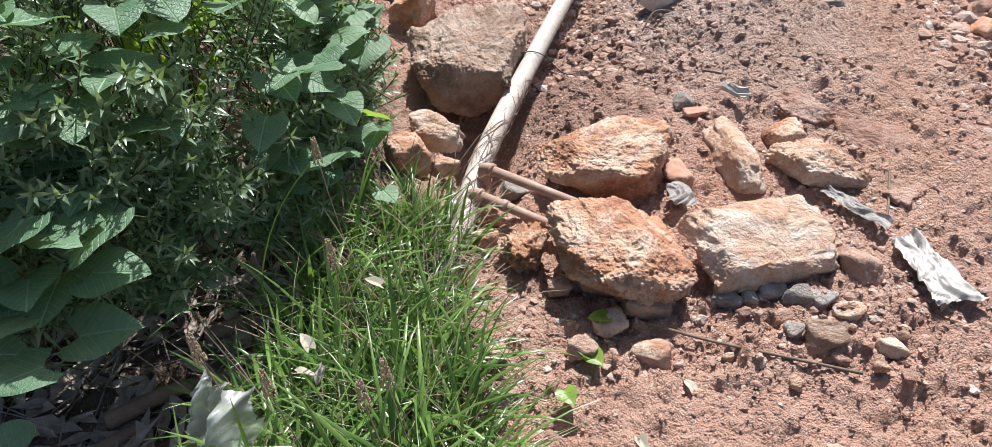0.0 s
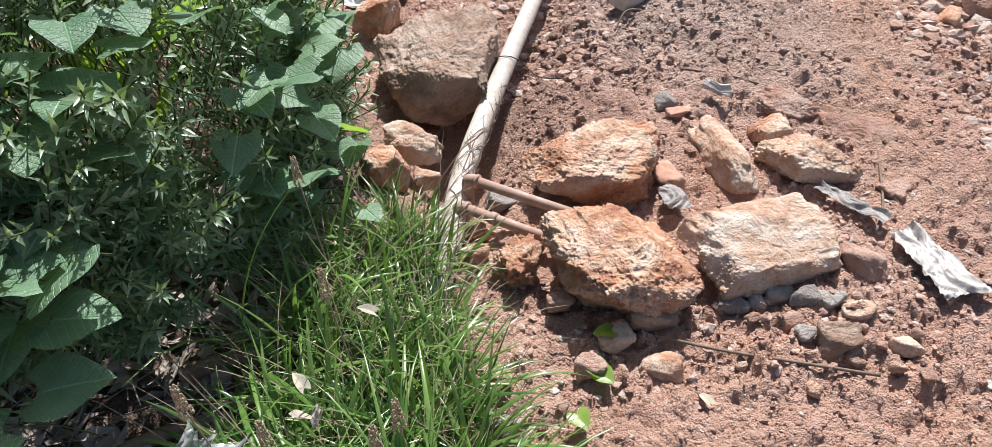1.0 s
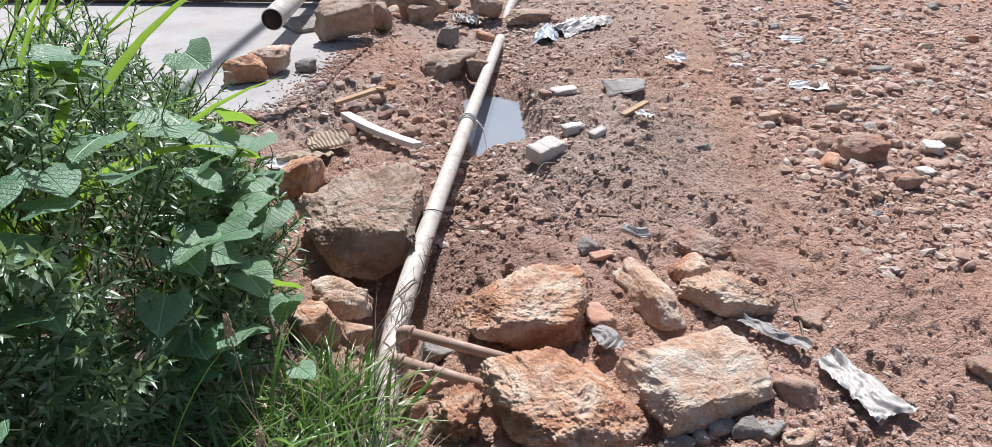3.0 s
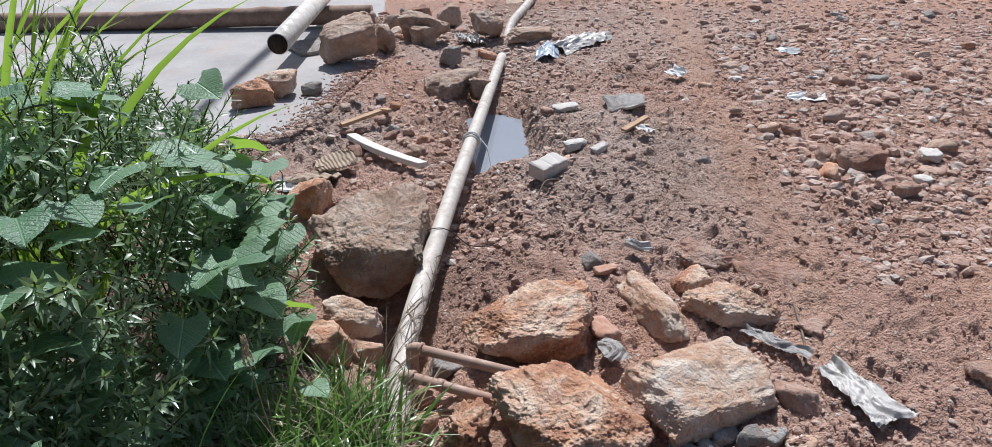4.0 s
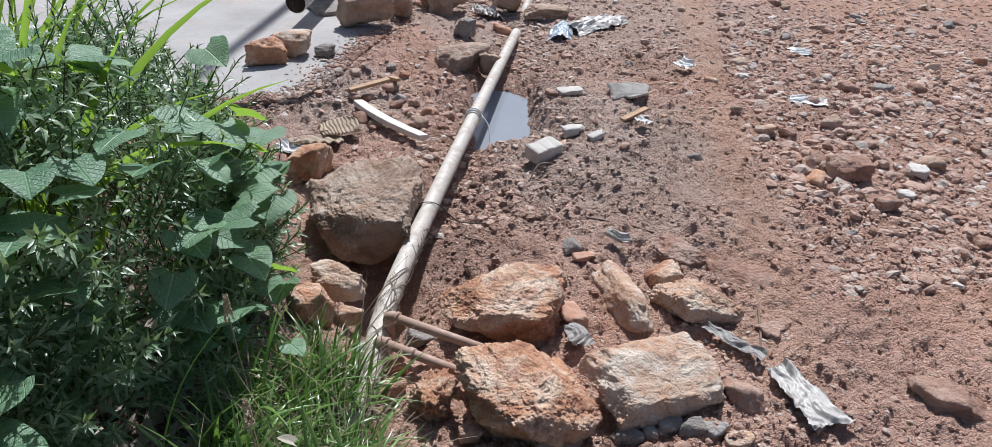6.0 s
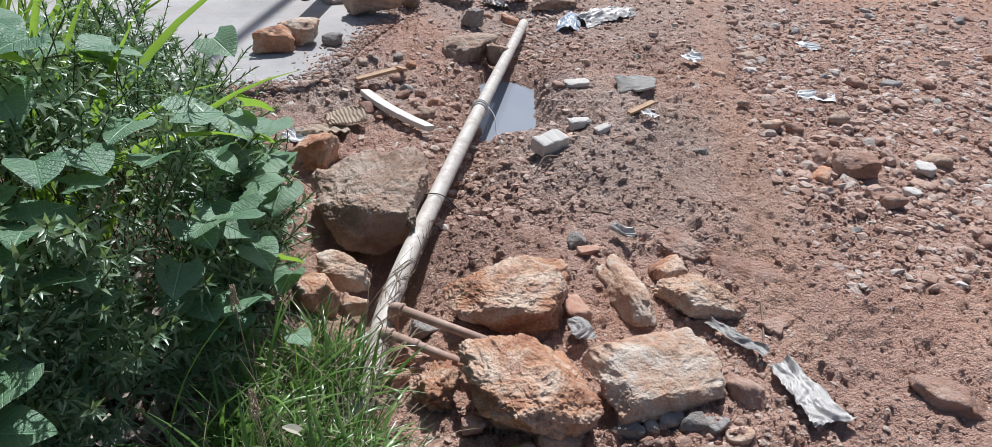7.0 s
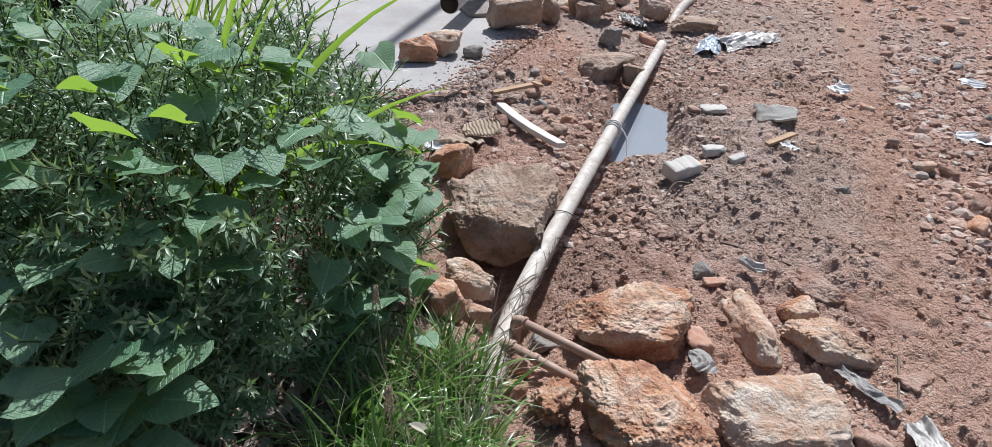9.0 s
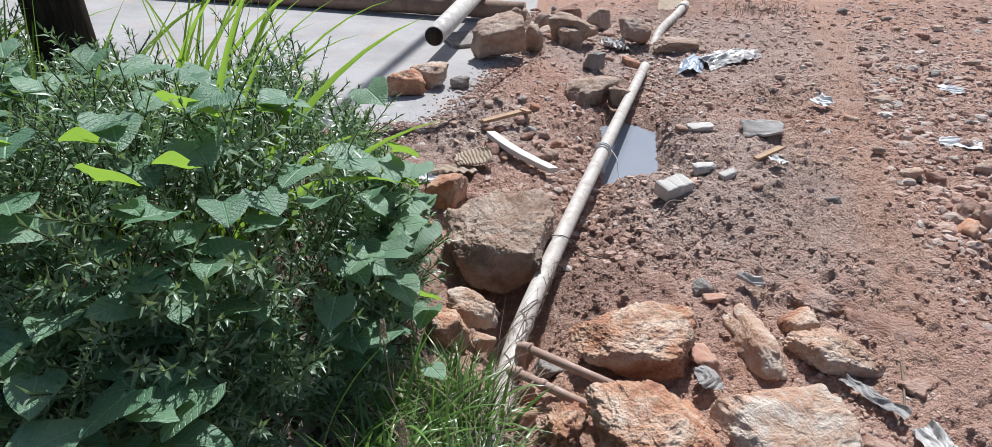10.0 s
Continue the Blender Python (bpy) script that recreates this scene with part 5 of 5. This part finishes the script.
BARS = [
    ("board", "bowed pale board lying on rubble", "board", BOARD, (0.07, 0.63, 0.03), lie(-0.02, 3.70, 0.035), (0, 10, 33), -0.035),
    ("mortar_block", "broken pale mortar block on the soil", "block", MORTAR, (0.105, 0.165, 0.07), lie(0.735, 3.17, -0.008), (3, 5, -60), 0),
    ("brick_piece", "flat chip of red brick on the soil", "brick", TERRACOTTA, (0.05, 0.10, 0.025), lie(0.71, 2.265, 0.0), (0, 0, -82), 0),
    ("brick_piece", "dusty brick piece between the rocks", "brick", TERRACOTTA, (0.09, 0.14, 0.05), lie(0.565, 1.90, 0.0), (0, 0, 8), 0),
    ("mortar_block", "small grey mortar piece on the soil bank", "block", MORTAR, (0.09, 0.14, 0.05), lie(0.93, 3.38, 0.0), (0, 0, -75), 0),
    ("mortar_block", "small grey mortar piece on the soil bank", "block", MORTAR, (0.07, 0.11, 0.035), lie(1.04, 3.30, 0.0), (10, 0, -60), 0),
    ("mortar_block", "flat grey mortar piece on the soil bank", "block", MORTAR, (0.10, 0.18, 0.035), lie(1.08, 4.02, 0.0), (0, 0, -80), 0),
    ("mortar_block", "grey mortar piece on the gravel", "block", MORTAR, (0.10, 0.13, 0.05), lie(2.55, 2.80, 0.0), (0, 0, -30), 0),
    ("mortar_block", "pale mortar piece on the gravel", "block", MORTAR, (0.07, 0.09, 0.04), lie(2.37, 2.62, 0.0), (0, 0, 15), 0),
    ("wood_piece", "splintered brown wood piece on rubble", "wood", WOOD, (0.045, 0.26, 0.02), lie(-0.12, 4.18, 0.05), (6, 0, -66), 0),
    ("wood_piece", "short brown wood stake among stones", "wood", WOOD, (0.03, 0.20, 0.02), lie(0.03, 4.32, 0.05), (-14, 0, 14), 0),
    ("wood_piece", "thin wood piece beside the ribbed tile", "wood", WOOD, (0.035, 0.22, 0.015), lie(1.32, 3.52, 0.02), (4, 0, -55), 0),
    ("board", "pale board lying beyond the far pipe", "board", CARD, (0.24, 0.60, 0.02), lie(1.68, 7.75, 0.02), (8, 0, -14), 0),
    ("stone_slab", "thin grey stone slab on the concrete", "slab", GREY, (0.36, 0.62, 0.035), (-0.28, 6.10, 0.06), (0, 3, -68), 0),
]
for name, label, category, material, size, at, turn, bow in BARS:
    if name in ("mortar_block", "brick_piece") and size[2] < 0.07:
        flat = [(0, 0, 1, 0.62), (0, -1, 0.1, 0.8), (0.9, 0.2, 0, 0.85)]
        data = rock(size, 40 + len(label), material, level=4, planes=flat, cuts=6, rough=0.04, edge=18)
    else:
        data = bar_mesh(size, material, len(label), bow, 0.05 if name == "mortar_block" else 0.04)
    thing(name, label, category, data=data, at=at, turn=turn)


def build_poles():
    pole = thing("pole", "pale round pole resting across a log", "pole")
    a, b = np.array((-0.63, 5.36, 0.27)), np.array((-0.20, 7.6, 0.325))
    part("shaft", tube([a, a + (b - a) * 0.004, b], [0.072, 0.077, 0.080], CAST, 28), pole)
    part("end_face", tube([a - (b - a) * 0.0015, a + (b - a) * 0.001], 0.070, BARK, 28), pole, "dark sawn end")
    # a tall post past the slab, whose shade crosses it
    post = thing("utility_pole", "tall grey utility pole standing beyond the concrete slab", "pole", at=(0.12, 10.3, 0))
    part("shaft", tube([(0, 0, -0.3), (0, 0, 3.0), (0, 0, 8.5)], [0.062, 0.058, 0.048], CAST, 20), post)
    log = thing("log", "long brown log lying on the concrete", "log")
    line = bend([(-4.5, 7.95, 0.13), (-1.84, 7.28, 0.135), (-0.68, 6.98, 0.155), (0.10, 6.78, 0.155)], 10)
    v, t = tube_arrays(line, 0.085, 20)
    v += (0.012 * fractal(v * 6, 4, 3))[:, None] * (0.2, 0.7, 0.7)
    part("wood", quick_mesh("log", v, t, LOG), log)
    for x, y, s in ((0.02, 6.75, 0.24), (-0.12, 6.35, 0.20), (0.28, 6.55, 0.22)):
        thing("rock", "brown rock beside the log on the concrete", "rock", "rocks by the log", data=rock((s, s * 0.8, s * 0.7), int(s * 900), BROWN, level=4), at=(x, y, 0.04))


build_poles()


def build_lines():
    rod = thing("stick", "thin dark stick lying on the soil", "stick")
    pts = [(0.37, 1.262, 0.028), (0.52, 1.205, 0.022), (0.70, 1.150, 0.018), (0.875, 1.095, 0.016)]
    part("wood", tube(bend(pts, 6), 0.0042, ROOT, 8), rod)
    wire = thing("wire", "thin black wire looped over the pipe", "wire")
    part("strand", tube(bend([(-0.14, 2.50, 0.10), (0.0, 2.62, 0.07), (0.10, 2.66, 0.088), (0.17, 2.66, 0.07), (0.25, 2.62, 0.01), (0.36, 2.58, 0.02)], 8), 0.0022, WIRE, 6), wire)
    rng = np.random.RandomState(3)
    roots = thing("dead_roots", "tangle of dead roots wrapped round the pipe", "roots")
    for k in range(120):
        y = rng.uniform(1.58, 2.45)
        c = np.array((float(np.interp(y, [1.6, 2.0, 2.66], [-0.15, -0.075, 0.12])), y, 0.030 if y < 2 else 0.037))
        a0 = rng.uniform(0, 6.28)
        pts = []
        for j in range(7):
            w = a0 + j * 0.25 * (k % 5 - 2)
            s = (j - 3) * 0.03 + rng.uniform(-0.01, 0.01)
            pts.append(c + (0.30 * s + 0.040 * math.cos(w), s, 0.040 * math.sin(w)))
        part("root", tube(bend(pts, 3), rng.uniform(0.0006, 0.0015), ROOT, 5, False), roots)
    knot = thing("root_knot", "knotted root stump against the pipe", "roots", at=(0.015, 2.42, 0.07))
    part("knot", rock((0.05, 0.11, 0.07), 7, ROOT, level=4, rough=0.14), knot)
    for k, pts in enumerate(([(0.80, 2.55, 0.045), (0.95, 2.45, 0.06), (1.08, 2.36, 0.05)], [(0.62, 2.95, 0.02), (0.68, 3.03, 0.07), (0.76, 3.08, 0.05)], [(1.30, 1.98, 0.03), (1.18, 1.70, 0.03), (1.10, 1.58, 0.03)])):
        tw = thing("twig", "thin dry root lying on the soil", "twig", "twigs")
        part("wood", tube(bend(pts, 6), 0.004, ROOT, 6), tw)


build_lines()


# ---- loose stones and gravel ----
def build_stones():
    """Stones that can be counted: a few shapes, copied over the gravel and the rubble."""
    rng = np.random.RandomState(77)
    kinds = []
    for k in range(12):
        label, material = (("reddish stone lying loose on the gravel", RED), ("dusty red stone half sunk in soil", RED), ("brown broken stone on the soil", BROWN),
                           ("pale broken stone on the soil", CREAM), ("grey broken stone on the gravel", GREY), ("ochre stone on the soil", OCHRE))[k % 6]
        size = np.array((1.0, rng.uniform(0.6, 0.9), rng.uniform(0.40, 0.65))) * 0.07
        kinds.append((label, rock(size, 300 + k, material, level=3, cuts=8, rough=0.06)))
    spots = []
    while len(spots) < 250:
        where = rng.rand()
        if where < 0.66:
            x, y = rng.uniform(1.5, 5.2), rng.uniform(2.1, 7.5)
            if x < 1.75 + 0.12 * (y - 2):
                continue
            s = 0.6 + 1.5 * rng.rand() ** 1.7
        elif where < 0.80:
            x, y = rng.uniform(-0.25, 0.35), rng.uniform(3.7, 4.6)
            s = rng.uniform(0.7, 1.8)
        elif where < 0.88:
            x, y = rng.uniform(0.75, 1.7), rng.uniform(3.0, 5.2)
            s = rng.uniform(0.6, 1.3)
        elif where < 0.94:
            x, y = rng.uniform(0.2, 1.2), rng.uniform(5.6, 7.6)
            s = rng.uniform(1.2, 2.6)
        else:
            x, y = rng.uniform(0.45, 1.6), rng.uniform(0.75, 1.35)
            s = rng.uniform(0.35, 0.8)
        if abs(x - along_pipe(y)) < 0.09:
            continue
        spots.append((x, y, s))
    for x, y, s in spots:
        k = rng.choice(12, p=np.array([4, 4, 3, 1.2, 1.5, 1.3, 4, 4, 3, 1.2, 1.5, 1.3]) / 30.0)
        label, data = kinds[k]
        ob = thing("stone", label, "stone", "loose stones", data=data)
        z = float(ground(x, y))
        ob.matrix_basis = pose(x, y, z - 0.010 * s, rng.normal(0, 10), rng.normal(0, 10), rng.uniform(0, 360)) @ Matrix.Diagonal((s, s, s, 1))


build_stones()


def over_slab(xy):
    return (xy[:, 0] < slab_edge(xy[:, 1]) + 0.03) & (xy[:, 1] > slab_front(xy[:, 0]) - 0.02)


def scatter(count, seed, sampler, sizes, level, variants=10):
    """Gravel as one joined mesh of small angular stones."""
    rng = np.random.RandomState(seed)
    forms = [rock_arrays((1.0, rng.uniform(0.65, 1.0), rng.uniform(0.35, 0.75)), 500 + seed * 20 + k, level=level, cuts=5, rough=0.05, edge=60) for k in range(variants)]
    xy = sampler(rng, count)
    z = np.where(over_slab(xy), 0.055, ground(xy[:, 0], xy[:, 1]))
    size = sizes[0] * (sizes[1] / sizes[0]) ** (rng.rand(len(xy)) ** 1.8)
    verts, tris, base = [], [], 0
    for (x, y), h, s in zip(xy, z, size):
        v, t = forms[rng.randint(variants)]
        a, b = rng.uniform(0, 6.28), rng.normal(0, 0.35)
        c, n = math.cos(a), math.sin(a)
        turn = np.array([[c, -n, 0], [n, c, 0], [0, 0, 1]]) @ np.array([[1, 0, 0], [0, math.cos(b), -math.sin(b)], [0, math.sin(b), math.cos(b)]])
        verts.append(v * s @ turn.T + (x, y, h - 0.36 * s))
        tris.append(t + base)
        base += len(v)
    return np.vstack(verts), np.vstack(tris)


def off_slab(xy):
    bad = over_slab(xy)
    wet = ground_shape(xy[:, 0], xy[:, 1]) < -0.11
    side = np.abs(xy[:, 0] - TRACK[0] - TRACK[1] * xy[:, 1])
    worn = (side < 0.15 + 0.05 * lattice(np.stack([xy[:, 0] * 5, xy[:, 1] * 5, 0 * xy[:, 0]], 1), 19)) & (xy[:, 1] > 1.7) & (np.sin(xy[:, 0] * 917 + xy[:, 1] * 631) > -0.75)
    return xy[~(bad | wet | worn)]


def everywhere(rng, n):
    y = 0.5 + 7.5 * rng.rand(n) ** 1.35
    x = -0.35 + rng.rand(n) * (1.9 + 0.75 * y)
    return off_slab(np.stack([x, y], 1))


def on_the_right(rng, n):
    y = 1.9 + 7.0 * rng.rand(n) ** 1.2
    x = 1.25 + 0.10 * y + rng.rand(n) ** 0.8 * (1.6 + 0.75 * y)
    keep = lattice(np.stack([x * 1.3, y * 1.3, 0 * x], 1), 61) > rng.uniform(-0.9, 0.3, n)
    return off_slab(np.stack([x, y], 1)[keep])


def near_right(rng, n):
    y = 1.9 + 3.2 * rng.rand(n)
    x = 1.45 + 0.10 * y + rng.rand(n) * (1.0 + 0.6 * y)
    return off_slab(np.stack([x, y], 1))


def far_off(rng, n):
    y = 4.8 + 6.5 * rng.rand(n)
    x = 0.9 + rng.rand(n) * (1.2 + 0.8 * y)
    return off_slab(np.stack([x, y], 1))


def by_the_trench(rng, n):
    y = 2.6 + 4.6 * rng.rand(n)
    x = along_pipe(y) + rng.normal(0, 0.38, n)
    return off_slab(np.stack([x, y], 1))


def along_slab(rng, n):
    y = 4.0 + 3.2 * rng.rand(n)
    side = np.stack([slab_edge(y) + rng.normal(0.0, 0.055 + 0.07 * rng.rand(n)), y], 1)
    x = rng.uniform(-1.7, -0.45, n // 2)
    return np.vstack([side, np.stack([x, slab_front(x) + rng.normal(0.0, 0.06, n // 2)], 1)])


def among_rocks(rng, n):
    x, y = rng.uniform(0.0, 1.5, n), rng.normal(1.28, 0.13, n)
    more = np.stack([rng.normal(1.02, 0.12, n // 2), rng.normal(1.68, 0.16, n // 2)], 1)
    return np.vstack([np.stack([x, y], 1), more])


def right_heap(rng, n):
    y = 2.2 + 3.6 * rng.rand(n)
    x = TRACK[0] + TRACK[1] * y + 0.20 + rng.rand(n) ** 1.2 * 1.9
    keep = lattice(np.stack([x * 1.7, y * 1.7, 0 * x], 1), 47) > rng.uniform(-0.7, 0.4, n)
    return off_slab(np.stack([x, y], 1)[keep])


def clods_near(rng, n):
    y = 1.9 + 3.4 * rng.rand(n)
    x = 0.05 + 0.2 * (y - 2) + rng.rand(n) ** 1.2 * 1.9
    keep = lattice(np.stack([x * 2.2, y * 2.2, 0 * x], 1), 83) > rng.uniform(-0.8, 0.5, n)
    return off_slab(np.stack([x, y], 1)[keep])


for label, count, seed, sampler, sizes, level, material in (
    ("crumbs of red-brown soil over the ground", 50000, 1, everywhere, (0.004, 0.027), 1, SOIL),
    ("broken reddish stones over the open ground", 3600, 2, near_right, (0.018, 0.075), 2, GRAVEL),
    ("flat broken stones strewn over the open ground", 3600, 9, near_right, (0.018, 0.072), 1, GRAVEL),
    ("heaped flat stones beside the worn track", 3000, 11, right_heap, (0.026, 0.105), 2, GRAVEL),
    ("fine reddish gravel over the open ground", 26000, 5, on_the_right, (0.009, 0.046), 1, GRAVEL),
    ("coarse reddish gravel on the far ground", 9000, 6, far_off, (0.018, 0.085), 1, GRAVEL),
    ("broken clods of earth on the trench banks", 8500, 10, clods_near, (0.012, 0.048), 1, SOIL),
    ("mixed rubble and clods along the pipe trench", 9500, 3, by_the_trench, (0.006, 0.055), 1, GRAVEL),
    ("soil crumbs spilt over the broken slab edge", 6500, 7, along_slab, (0.006, 0.034), 1, SOIL),
    ("broken stones along the slab edge", 420, 8, along_slab, (0.015, 0.07), 2, GRAVEL),
    ("small grey and red pebbles between the rocks", 1300, 4, among_rocks, (0.006, 0.030), 2, GRAVEL),
):
    thing("gravel", label, "gravel", kind="stuff", data=quick_mesh("gravel", *scatter(count, seed, sampler, sizes, level), material, False))
